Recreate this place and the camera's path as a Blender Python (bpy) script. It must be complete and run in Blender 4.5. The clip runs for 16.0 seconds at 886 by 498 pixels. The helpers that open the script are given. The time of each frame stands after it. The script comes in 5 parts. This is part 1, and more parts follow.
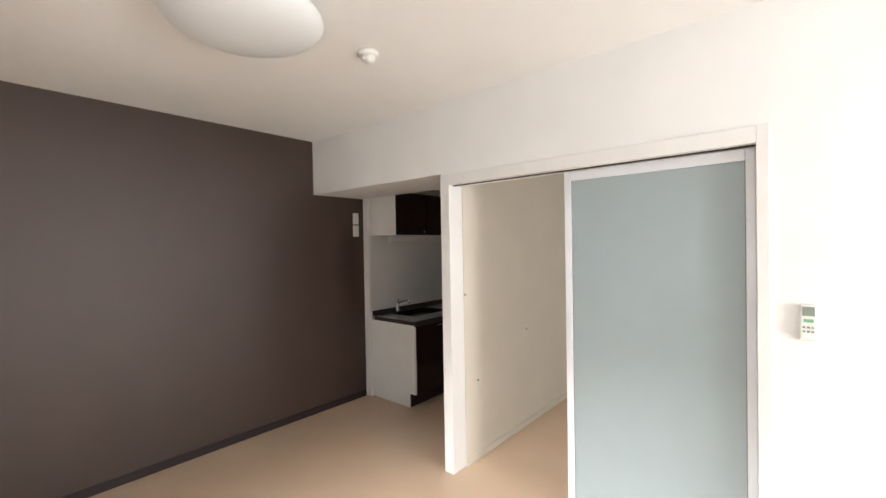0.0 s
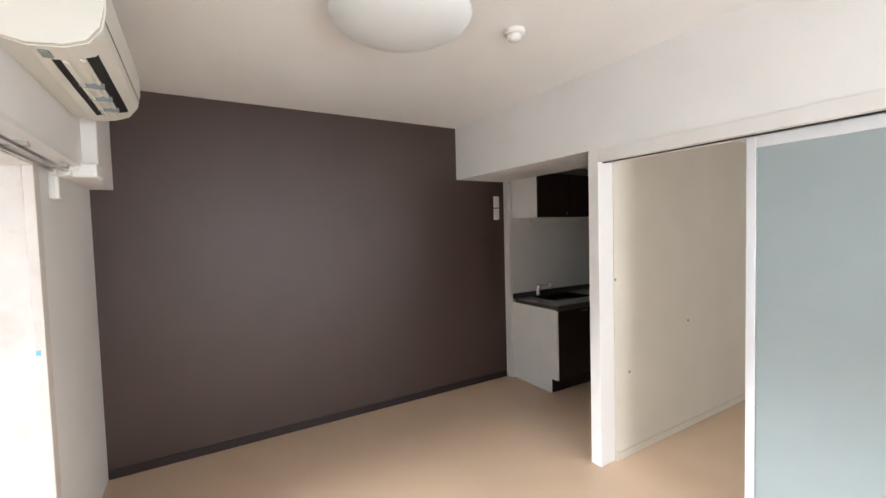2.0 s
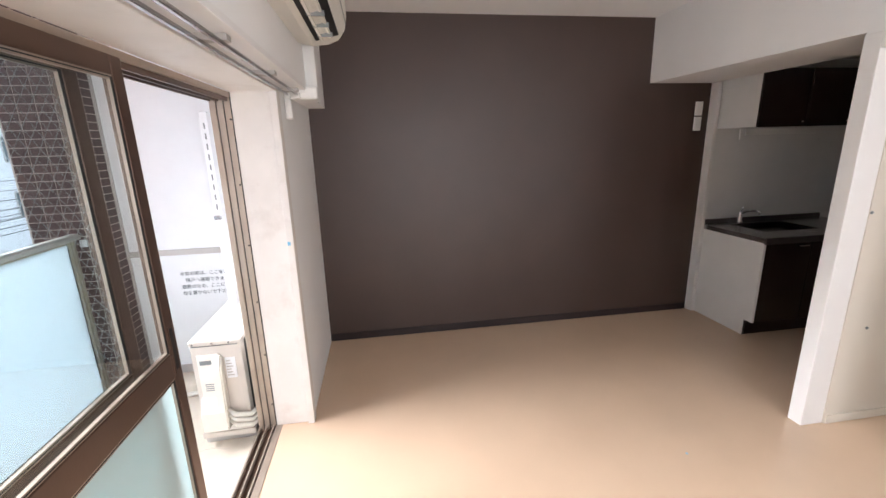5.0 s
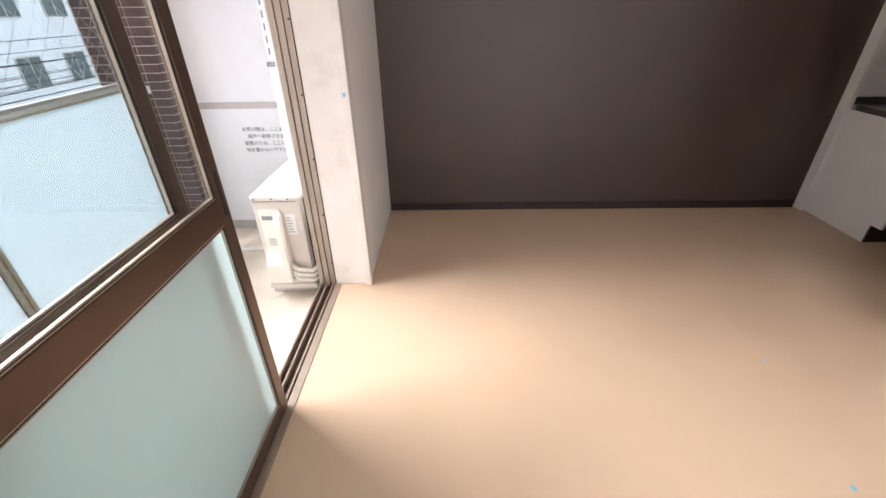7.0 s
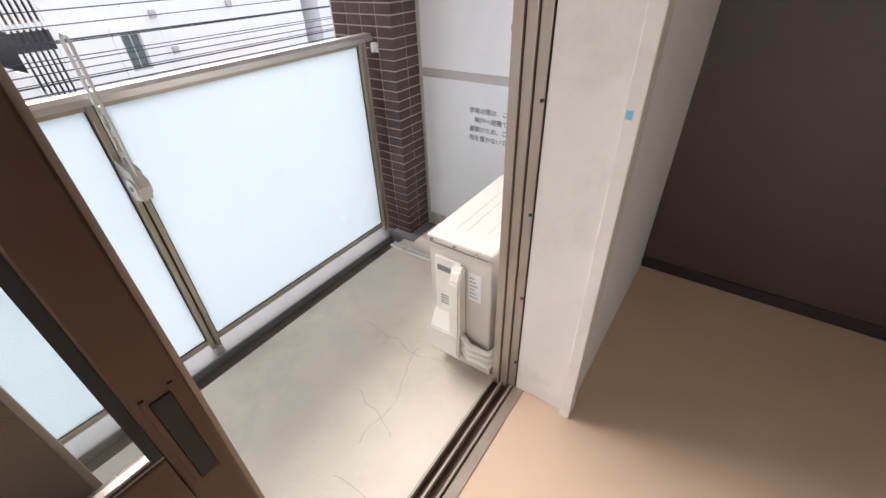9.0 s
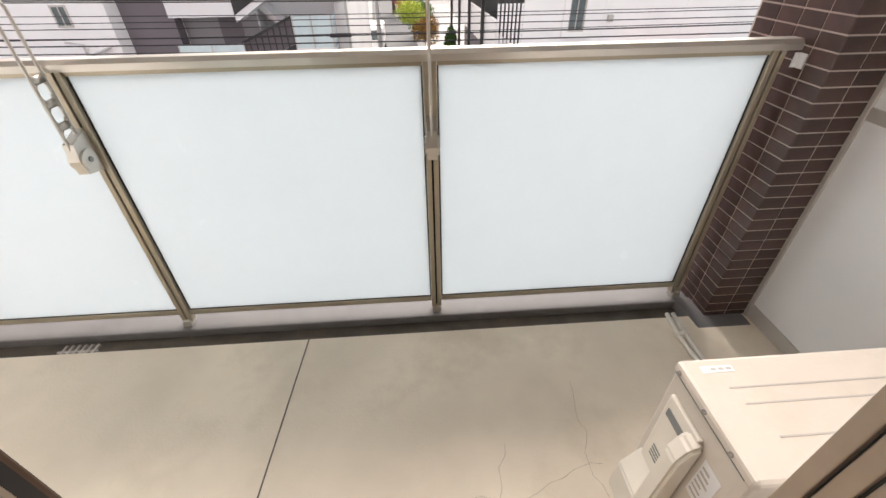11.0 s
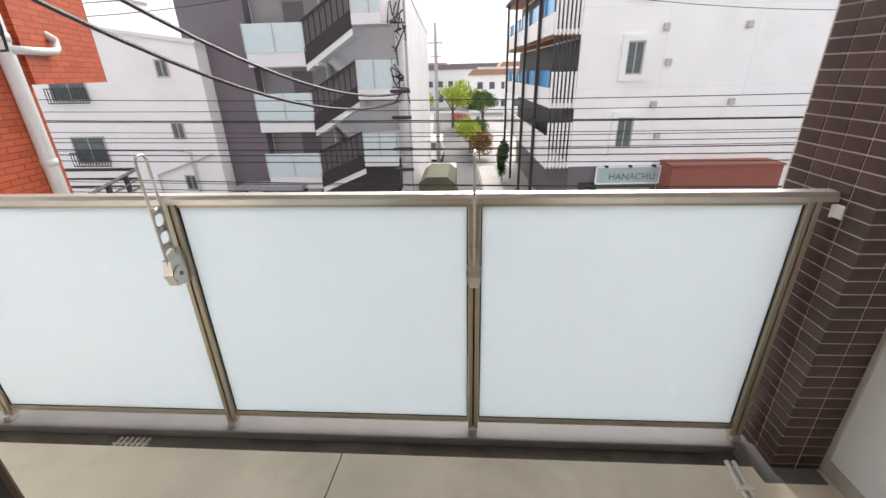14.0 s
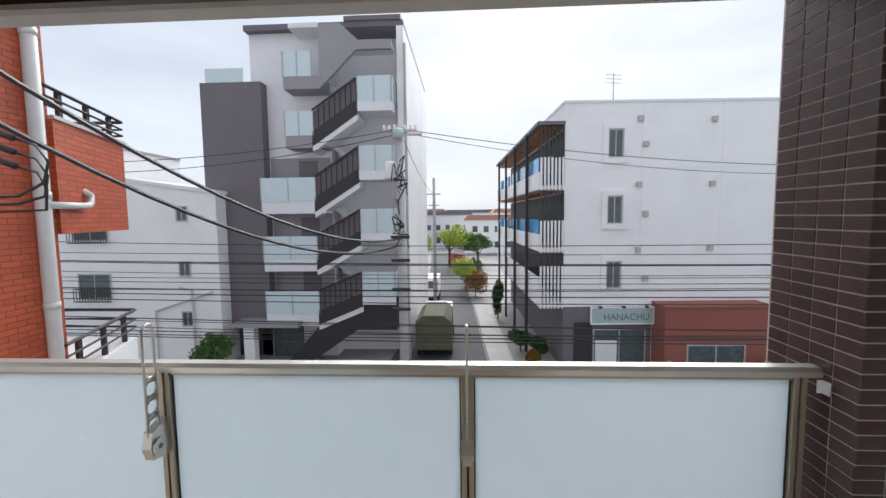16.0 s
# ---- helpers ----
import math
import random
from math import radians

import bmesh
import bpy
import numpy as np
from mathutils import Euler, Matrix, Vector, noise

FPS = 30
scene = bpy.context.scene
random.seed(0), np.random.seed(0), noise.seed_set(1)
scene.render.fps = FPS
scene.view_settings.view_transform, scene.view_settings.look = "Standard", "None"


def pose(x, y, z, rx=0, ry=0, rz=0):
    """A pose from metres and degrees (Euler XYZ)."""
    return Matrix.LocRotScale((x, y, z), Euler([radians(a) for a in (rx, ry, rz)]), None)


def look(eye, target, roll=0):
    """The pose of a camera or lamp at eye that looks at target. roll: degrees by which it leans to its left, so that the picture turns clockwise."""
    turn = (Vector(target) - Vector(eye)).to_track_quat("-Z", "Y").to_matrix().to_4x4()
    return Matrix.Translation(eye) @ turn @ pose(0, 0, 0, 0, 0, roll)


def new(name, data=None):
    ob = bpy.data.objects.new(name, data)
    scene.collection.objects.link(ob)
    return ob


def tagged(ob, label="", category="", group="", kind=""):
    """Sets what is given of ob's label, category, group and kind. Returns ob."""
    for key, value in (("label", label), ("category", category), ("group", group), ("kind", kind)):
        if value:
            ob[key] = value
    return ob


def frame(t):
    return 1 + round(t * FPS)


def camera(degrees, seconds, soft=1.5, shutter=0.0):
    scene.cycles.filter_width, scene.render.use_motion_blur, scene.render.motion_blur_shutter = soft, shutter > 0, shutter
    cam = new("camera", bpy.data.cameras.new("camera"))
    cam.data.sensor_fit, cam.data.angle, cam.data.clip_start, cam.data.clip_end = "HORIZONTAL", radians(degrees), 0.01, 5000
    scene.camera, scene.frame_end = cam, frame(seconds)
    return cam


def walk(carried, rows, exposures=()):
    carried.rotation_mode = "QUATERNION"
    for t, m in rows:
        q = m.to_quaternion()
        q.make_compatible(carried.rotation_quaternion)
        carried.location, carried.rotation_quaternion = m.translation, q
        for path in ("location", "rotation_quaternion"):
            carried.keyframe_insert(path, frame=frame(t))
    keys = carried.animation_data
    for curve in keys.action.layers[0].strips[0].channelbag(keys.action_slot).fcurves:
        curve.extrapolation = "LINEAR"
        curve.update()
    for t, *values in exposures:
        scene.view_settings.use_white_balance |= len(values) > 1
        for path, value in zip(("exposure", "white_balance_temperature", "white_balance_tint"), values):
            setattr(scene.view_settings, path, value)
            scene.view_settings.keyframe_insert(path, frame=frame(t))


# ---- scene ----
cam = camera(94.1, 16.0)
PATH = [
    (0, (0.44, 0.73, 1.575), (-0.861, 2.249, 1.55), -1.0),
    (0.5, (0.432, 0.719, 1.578), (-0.937, 2.177, 1.552), -1.3),
    (1, (0.429, 0.718, 1.582), (-1.05, 2.064, 1.536), -1.4),
    (1.5, (0.409, 0.708, 1.566), (-1.19, 1.907, 1.503), -1.5),
    (2, (0.402, 0.689, 1.569), (-1.315, 1.712, 1.479), -1.6),
    (2.5, (0.401, 0.668, 1.571), (-1.411, 1.507, 1.455), -1.7),
    (3, (0.399, 0.627, 1.556), (-1.478, 1.305, 1.427), -1.7),
    (3.5, (0.375, 0.575, 1.614), (-1.537, 1.133, 1.429), -1.5),
    (3.7, (0.379, 0.581, 1.601), (-1.546, 1.087, 1.407), -1.6),
    (5.8, (0.337, 0.598, 1.595), (-1.531, 0.786, 0.906), -1.1),
    (6, (0.336, 0.593, 1.553), (-1.516, 0.761, 0.817), -0.8),
    (6.5, (0.307, 0.613, 1.494), (-1.488, 0.691, 0.616), -0.8),
    (7, (0.171, 0.602, 1.461), (-1.557, 0.576, 0.454), -0.8),
    (7.5, (-0.061, 0.566, 1.479), (-1.75, 0.396, 0.422), -1.0),
    (8, (-0.351, 0.553, 1.429), (-1.968, 0.113, 0.337), -1.4),
    (8.5, (-0.655, 0.441, 1.398), (-2.142, -0.28, 0.271), -1.6),
    (9, (-0.947, 0.295, 1.401), (-2.264, -0.67, 0.246), -2.4),
    (9.5, (-1.187, 0.2, 1.41), (-2.141, -1.149, 0.282), 1.0),
    (10, (-1.277, 0.075, 1.397), (-1.838, -1.513, 0.318), 1.7),
    (12.5, (-1.408, 0.083, 1.365), (-1.309, -1.392, 0.019), -3.7),
    (13, (-1.399, 0.084, 1.425), (-1.289, -1.531, 0.251), -2.2),
    (13.5, (-1.39, 0.093, 1.474), (-1.269, -1.645, 0.491), -1.6),
    (14, (-1.388, 0.101, 1.518), (-1.266, -1.732, 0.727), -1.4),
    (14.5, (-1.392, 0.115, 1.568), (-1.274, -1.79, 0.97), -1.2),
    (15, (-1.394, 0.131, 1.619), (-1.286, -1.822, 1.201), -1.0),
    (15.5, (-1.403, 0.137, 1.649), (-1.302, -1.843, 1.383), -0.8),
    (16, (-1.406, 0.137, 1.668), (-1.302, -1.853, 1.507), -0.7),
]
walk(cam, [(t, look(eye, target, roll)) for t, eye, target, roll in PATH],
     exposures=[(0.0, 2.9, 6300, 9), (3.5, 2.85, 5900, 8), (6.0, 2.58, 6350, 17), (8.0, 2.32, 6450, 14), (9.0, 1.85, 6400, 14),
                (10.2, 1.6, 7100, 15), (12.5, 1.62, 7200, 14), (14.5, 1.22, 6750, 12), (16.0, 0.82, 6300, 10)])

# ---- sky and sun ----
world = bpy.data.worlds.new("overcast_sky")
scene.world = world
world.use_nodes = True
wn, wl = world.node_tree.nodes, world.node_tree.links
bg = wn["Background"]
sky = wn.new("ShaderNodeTexSky")
sky.sky_type, sky.sun_disc = "NISHITA", False
sky.sun_elevation, sky.sun_rotation = radians(40), radians(189)
sky.air_density, sky.dust_density = 1.0, 3.0
coord = wn.new("ShaderNodeTexCoord")
cmap = wn.new("ShaderNodeMapping")
cmap.inputs["Scale"].default_value = (1.2, 1.2, 3.5)
cloud = wn.new("ShaderNodeTexNoise")
cloud.inputs["Scale"].default_value, cloud.inputs["Detail"].default_value = 1.6, 5
cramp = wn.new("ShaderNodeValToRGB")
cramp.color_ramp.elements[0].position, cramp.color_ramp.elements[0].color = 0.3, (3.8, 4.1, 4.55, 1)
cramp.color_ramp.elements[1].position, cramp.color_ramp.elements[1].color = 0.7, (5.3, 5.6, 6.0, 1)
blend = wn.new("ShaderNodeMix")
blend.data_type = "RGBA"
blend.inputs[0].default_value = 0.9
wl.new(coord.outputs["Generated"], cmap.inputs["Vector"])
wl.new(cmap.outputs[0], cloud.inputs["Vector"])
wl.new(cloud.outputs["Fac"], cramp.inputs[0])
wl.new(sky.outputs[0], blend.inputs[6])
wl.new(cramp.outputs[0], blend.inputs[7])
wl.new(blend.outputs[2], bg.inputs[0])
bg.inputs[1].default_value = 0.1

sun = new("sun", bpy.data.lights.new("sun", "SUN"))
sun.data.energy, sun.data.angle, sun.data.color = 2.5, radians(50), (1.0, 0.975, 0.95)
sun.matrix_world = look((-3, -20, 16), (0, 0, 0))

# daylight standing in the opening of the side window
side = new("side_window_daylight", bpy.data.lights.new("side_window_daylight", "AREA"))
side.data.shape, side.data.size, side.data.size_y, side.data.energy, side.data.color = "RECTANGLE", 1.1, 1.1, 13, (1.0, 0.99, 0.98)
side.matrix_world = look((2.94, 1.85, 1.25), (-3.0, 1.3, 1.1))
# lamp added to fill the hall, whose light source is out of view
hall = new("hall_fill_lamp", bpy.data.lights.new("hall_fill_lamp", "AREA"))
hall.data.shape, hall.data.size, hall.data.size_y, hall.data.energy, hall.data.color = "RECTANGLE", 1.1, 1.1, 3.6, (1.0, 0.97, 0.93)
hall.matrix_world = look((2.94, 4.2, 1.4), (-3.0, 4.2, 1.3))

# ---- materials ----
def mat(name, color, rough=0.6, metal=0.0, var=0.12, scale=6.0, bump=0.02, grain=120.0, spec=0.5, stain=None, stain_scale=2.0, trans=0.0, per_object=0.0):
    """A surface with a broad tone change, a fine grain and relief, and optional stains."""
    m = bpy.data.materials.new(name)
    m.use_nodes = True
    n, l = m.node_tree.nodes, m.node_tree.links
    b = n["Principled BSDF"]
    b.inputs["Roughness"].default_value, b.inputs["Metallic"].default_value = rough, metal
    b.inputs["Specular IOR Level"].default_value = spec
    b.inputs["Transmission Weight"].default_value = trans
    tc = n.new("ShaderNodeTexCoord")
    n1, n2 = n.new("ShaderNodeTexNoise"), n.new("ShaderNodeTexNoise")
    n1.inputs["Scale"].default_value, n1.inputs["Detail"].default_value = scale, 4
    n2.inputs["Scale"].default_value, n2.inputs["Detail"].default_value = grain, 2
    for k in (n1, n2):
        l.new(tc.outputs["Object"], k.inputs["Vector"])
    r = n.new("ShaderNodeValToRGB")
    r.color_ramp.elements[0].position, r.color_ramp.elements[1].position = 0.3, 0.7
    r.color_ramp.elements[0].color = (*[c * (1 - var) for c in color], 1)
    r.color_ramp.elements[1].color = (*[min(1, c * (1 + var)) for c in color], 1)
    l.new(n1.outputs["Fac"], r.inputs[0])
    out = r.outputs[0]
    if stain:
        n3 = n.new("ShaderNodeTexNoise")
        n3.inputs["Scale"].default_value, n3.inputs["Detail"].default_value, n3.inputs["Roughness"].default_value = stain_scale, 6, 0.65
        l.new(tc.outputs["Object"], n3.inputs["Vector"])
        sr = n.new("ShaderNodeValToRGB")
        sr.color_ramp.elements[0].position, sr.color_ramp.elements[1].position = 0.52, 0.72
        sr.color_ramp.elements[1].color = (0.75, 0.75, 0.75, 1)
        sm = n.new("ShaderNodeMix")
        sm.data_type = "RGBA"
        l.new(n3.outputs["Fac"], sr.inputs[0])
        l.new(sr.outputs[0], sm.inputs[0])
        l.new(out, sm.inputs[6])
        sm.inputs[7].default_value = (*stain, 1)
        out = sm.outputs[2]
    if per_object:
        oi = n.new("ShaderNodeObjectInfo")
        hv = n.new("ShaderNodeHueSaturation")
        mr = n.new("ShaderNodeMapRange")
        mr.inputs[3].default_value, mr.inputs[4].default_value = 1 - per_object, 1 + per_object
        l.new(oi.outputs["Random"], mr.inputs[0])
        l.new(mr.outputs[0], hv.inputs["Value"])
        l.new(out, hv.inputs["Color"])
        out = hv.outputs[0]
    l.new(out, b.inputs["Base Color"])
    if bump:
        bp = n.new("ShaderNodeBump")
        bp.inputs["Strength"].default_value, bp.inputs["Distance"].default_value = bump * 10, 0.002
        l.new(n2.outputs["Fac"], bp.inputs["Height"])
        l.new(bp.outputs[0], b.inputs["Normal"])
    rr = n.new("ShaderNodeMapRange")
    rr.inputs[3].default_value, rr.inputs[4].default_value = max(0.02, rough - 0.06), min(1, rough + 0.06)
    l.new(n1.outputs["Fac"], rr.inputs[0])
    l.new(rr.outputs[0], b.inputs["Roughness"])
    return m


def frosted(name, color, through_share, rough=0.35):
    """Milky glass: it scatters the light that comes through and has a soft gloss."""
    m = mat(name, color, rough, var=0.02, bump=0)
    n, l = m.node_tree.nodes, m.node_tree.links
    t, mix = n.new("ShaderNodeBsdfTranslucent"), n.new("ShaderNodeMixShader")
    t.inputs[0].default_value = (*color, 1)
    mix.inputs[0].default_value = through_share
    l.new(n["Principled BSDF"].outputs[0], mix.inputs[1])
    l.new(t.outputs[0], mix.inputs[2])
    l.new(mix.outputs[0], n["Material Output"].inputs[0])
    return m


def glass(name, color=(0.84, 0.89, 0.885)):
    m = bpy.data.materials.new(name)
    m.use_nodes = True
    b = m.node_tree.nodes["Principled BSDF"]
    b.inputs["Base Color"].default_value = (*color, 1)
    b.inputs["Roughness"].default_value, b.inputs["IOR"].default_value = 0.0, 1.45
    b.inputs["Transmission Weight"].default_value = 1.0
    return m


def bricked(name, a, b_, mortar, w, h, gap, rough=0.5):
    m = mat(name, a, rough, var=0.06)
    n, l = m.node_tree.nodes, m.node_tree.links
    tc, sx, cx, ad = n.new("ShaderNodeTexCoord"), n.new("ShaderNodeSeparateXYZ"), n.new("ShaderNodeCombineXYZ"), n.new("ShaderNodeMath")
    t = n.new("ShaderNodeTexBrick")
    l.new(tc.outputs["Object"], sx.inputs[0])
    l.new(sx.outputs[0], ad.inputs[0])
    l.new(sx.outputs[1], ad.inputs[1])
    l.new(ad.outputs[0], cx.inputs[0])
    l.new(sx.outputs[2], cx.inputs[1])
    l.new(cx.outputs[0], t.inputs["Vector"])
    for k, v in (("Color1", a), ("Color2", b_), ("Mortar", mortar)):
        t.inputs[k].default_value = (*v, 1)
    t.inputs["Scale"].default_value, t.inputs["Brick Width"].default_value, t.inputs["Row Height"].default_value, t.inputs["Mortar Size"].default_value = 1, w, h, gap
    l.new(t.outputs["Color"], n["Principled BSDF"].inputs["Base Color"])
    bp = n.new("ShaderNodeBump")
    bp.invert = True
    bp.inputs["Distance"].default_value = 0.006
    l.new(t.outputs["Fac"], bp.inputs["Height"])
    l.new(bp.outputs[0], n["Principled BSDF"].inputs["Normal"])
    return m


WALL = mat("white_wallpaper", (0.87, 0.86, 0.845), 0.75, var=0.02, scale=3, bump=0.05, grain=260)
CEIL = mat("ceiling_wallpaper", (0.88, 0.87, 0.855), 0.8, var=0.02, scale=2, bump=0.05, grain=220)
DARK = mat("dark_brown_wallpaper", (0.058, 0.035, 0.027), 0.34, var=0.07, scale=3, bump=0.06, grain=330, spec=0.5)
BASE = mat("dark_baseboard", (0.018, 0.009, 0.009), 0.5, var=0.1)
FLOOR = mat("beige_floor_sheet", (0.66, 0.485, 0.345), 0.19, var=0.035, scale=2.5, bump=0.015, grain=500, spec=0.5)
BEIGE = mat("beige_wallpaper", (0.70, 0.64, 0.55), 0.75, var=0.03, scale=3, bump=0.05, grain=240)
TRIM = mat("white_painted_trim", (0.82, 0.80, 0.78), 0.4, var=0.02, bump=0.01)
CASE = mat("cream_window_casing", (0.78, 0.73, 0.68), 0.45, var=0.04, bump=0.01, stain=(0.66, 0.6, 0.54), stain_scale=5)
ALU = mat("white_aluminium", (0.80, 0.81, 0.84), 0.3, 0.1, var=0.02, bump=0.0)
BRONZE = mat("bronze_aluminium", (0.115, 0.070, 0.050), 0.34, 0.45, var=0.08, scale=8, bump=0.01)
BRONZE_L = mat("pale_bronze_aluminium", (0.40, 0.33, 0.27), 0.35, 0.45, var=0.08, scale=8, bump=0.01)
RAILM = mat("champagne_aluminium", (0.44, 0.39, 0.30), 0.35, 0.5, var=0.06, scale=8, bump=0.01)
RAILT = mat("silver_handrail", (0.62, 0.59, 0.54), 0.3, 0.6, var=0.05, bump=0.01)
SEAL = mat("black_rubber_seal", (0.02, 0.02, 0.02), 0.6, var=0.1, bump=0.0)
GASKET = mat("grey_gasket", (0.22, 0.24, 0.24), 0.5, var=0.1, bump=0.0)
FROST = frosted("frosted_glass", (0.70, 0.80, 0.80), 0.5, 0.35)
FROSTB = frosted("milky_rail_glass", (0.75, 0.81, 0.845), 0.58, 0.25)
FROSTD = frosted("frosted_door_sheet", (0.43, 0.50, 0.52), 0.2, 0.32)
GLASS = glass("clear_glass")
WIREGLASS = glass("wired_glass", (0.70, 0.76, 0.76))
WIRE = mat("embedded_wire", (0.45, 0.5, 0.5), 0.5, 0.2, var=0.05, bump=0)
CONC = mat("balcony_concrete", (0.76, 0.67, 0.55), 0.7, var=0.1, scale=2.2, bump=0.05, grain=90, stain=(0.60, 0.52, 0.41), stain_scale=1.8)
LEDGE = mat("grey_coated_ledge", (0.15, 0.148, 0.15), 0.75, var=0.12, scale=5, bump=0.03, stain=(0.16, 0.15, 0.145))
SOFF = mat("pale_soffit_coating", (0.55, 0.53, 0.49), 0.8, var=0.06, scale=3, bump=0.04, grain=80)
GUTTER = mat("dark_gutter", (0.10, 0.085, 0.07), 0.6, var=0.3, scale=9, bump=0.05)
PANELW = mat("white_board", (0.80, 0.81, 0.82), 0.5, var=0.02, bump=0.02)
GREYM = mat("grey_metal_strip", (0.50, 0.47, 0.44), 0.45, 0.2, var=0.06, bump=0.01)
INK = mat("dark_lettering", (0.13, 0.15, 0.16), 0.6, var=0.05, bump=0)
TILE = mat("brown_glazed_tile", (0.068, 0.038, 0.033), 0.35, var=0.25, scale=14, bump=0.03, per_object=0.22)
MORTAR = mat("tile_mortar", (0.58, 0.51, 0.46), 0.8, var=0.06, bump=0.03)
ACW = mat("ivory_plastic", (0.80, 0.785, 0.72), 0.4, var=0.02, bump=0.005)
OUTW = mat("weathered_ivory_steel", (0.63, 0.575, 0.51), 0.45, var=0.04, scale=5, bump=0.01, stain=(0.56, 0.50, 0.42), stain_scale=3)
OUTP = mat("ivory_valve_cover", (0.78, 0.74, 0.66), 0.45, var=0.03, bump=0.01)
BLACK = mat("black_gap", (0.012, 0.012, 0.012), 0.6, var=0.1, bump=0)
KDARK = mat("dark_wood_laminate", (0.018, 0.008, 0.007), 0.22, var=0.3, scale=7, bump=0.005)
KWHITE = mat("white_laminate", (0.86, 0.85, 0.82), 0.4, var=0.02, bump=0.005)
SPLASH = mat("pale_kitchen_panel", (0.80, 0.79, 0.77), 0.3, var=0.02, bump=0.003)
STEEL = mat("stainless_steel", (0.45, 0.45, 0.46), 0.25, 1.0, var=0.06, bump=0.005)
CHROME = mat("chrome", (0.8, 0.8, 0.82), 0.08, 1.0, var=0.02, bump=0)
COUNTER = mat("dark_worktop_edge", (0.10, 0.09, 0.09), 0.3, 0.6, var=0.1, bump=0.005)
LAMP = mat("milky_lamp_shade", (0.82, 0.84, 0.85), 0.35, var=0.01, bump=0)
PLAST = mat("white_plastic", (0.84, 0.83, 0.80), 0.4, var=0.01, bump=0)
LCD = mat("remote_display", (0.28, 0.33, 0.28), 0.25, var=0.05, bump=0)
GREENK = mat("green_key", (0.25, 0.5, 0.3), 0.5, bump=0)
BLUED = mat("blue_tape", (0.20, 0.50, 0.68), 0.5, bump=0)


# ---- building helpers ----
def box(bm, x0, x1, y0, y1, z0, z1, bevel=0.0):
    r = bmesh.ops.create_cube(bm, size=1)
    vs = r["verts"]
    bmesh.ops.scale(bm, vec=(abs(x1 - x0), abs(y1 - y0), abs(z1 - z0)), verts=vs)
    bmesh.ops.translate(bm, vec=((x0 + x1) / 2, (y0 + y1) / 2, (z0 + z1) / 2), verts=vs)
    if bevel:
        es = list({e for v in vs for e in v.link_edges})
        bmesh.ops.bevel(bm, geom=es, offset=bevel, segments=2, affect="EDGES", profile=0.5)
    return vs


def prism(bm, poly, axis, a, b):
    """A polygon of (u, v) pairs drawn along one axis from a to b: u, v are the two other axes in order."""
    def at(u, v, w):
        return {"x": (w, u, v), "y": (u, w, v), "z": (u, v, w)}[axis]
    lo, hi = [bm.verts.new(at(u, v, a)) for u, v in poly], [bm.verts.new(at(u, v, b)) for u, v in poly]
    n = len(poly)
    bm.faces.new(lo), bm.faces.new(hi[::-1])
    for i in range(n):
        bm.faces.new((lo[i], hi[i], hi[(i + 1) % n], lo[(i + 1) % n]))
    bmesh.ops.recalc_face_normals(bm, faces=bm.faces)


def tube(bm, pts, r, n=8):
    """A round bar along points."""
    pts = [Vector(p) for p in pts]
    rings = []
    for i, p in enumerate(pts):
        d = (pts[min(i + 1, len(pts) - 1)] - pts[max(i - 1, 0)]).normalized()
        s = d.cross(Vector((0, 0, 1)) if abs(d.z) < 0.9 else Vector((1, 0, 0))).normalized()
        u = s.cross(d)
        rings.append([bm.verts.new(p + r * (math.cos(2 * math.pi * k / n) * s + math.sin(2 * math.pi * k / n) * u)) for k in range(n)])
    for a, b in zip(rings, rings[1:]):
        for k in range(n):
            bm.faces.new((a[k], a[(k + 1) % n], b[(k + 1) % n], b[k]))
    bm.faces.new(rings[0][::-1]), bm.faces.new(rings[-1])
    bmesh.ops.recalc_face_normals(bm, faces=bm.faces)


def lathe(bm, profile, centre, n=48):
    """A turned body from (radius, height) pairs round an upright axis."""
    c = Vector(centre)
    rings = [[bm.verts.new(c + Vector((max(r, 1e-4) * math.cos(2 * math.pi * k / n), max(r, 1e-4) * math.sin(2 * math.pi * k / n), z))) for k in range(n)] for r, z in profile]
    for a, b in zip(rings, rings[1:]):
        for k in range(n):
            bm.faces.new((a[k], a[(k + 1) % n], b[(k + 1) % n], b[k]))
    bm.faces.new(rings[0][::-1]), bm.faces.new(rings[-1])
    bmesh.ops.recalc_face_normals(bm, faces=bm.faces)


def base_of(ob):
    while ob.parent:
        ob = ob.parent
    return Vector(ob["base"]) if "base" in ob else Vector((0, 0, 0))


def part(name, bm, material, parent=None, label="", smooth=False):
    """One mesh object; under a thing its points are taken relative to the thing's base."""
    if parent is not None:
        bmesh.ops.translate(bm, vec=-base_of(parent), verts=bm.verts)
    me = bpy.data.meshes.new(name)
    bm.to_mesh(me)
    bm.free()
    me.materials.append(material)
    if smooth:
        for p in me.polygons:
            p.use_smooth = True
    ob = new(name, me)
    ob.parent = parent
    return tagged(ob, label)


def boxes(*bs, bevel=0.0):
    bm = bmesh.new()
    for b in bs:
        box(bm, *b, bevel=bevel)
    return bm


def thing(name, label, category, base=(0, 0, 0), group="", kind=""):
    ob = new(name)
    ob.location = base
    ob["base"] = base
    ob.empty_display_size = 0.1
    return tagged(ob, label, category, group, kind)


def structure(name, label, category, material, *bs, bevel=0.0):
    return tagged(part(name, boxes(*bs, bevel=bevel), material), label, category, kind="structure")

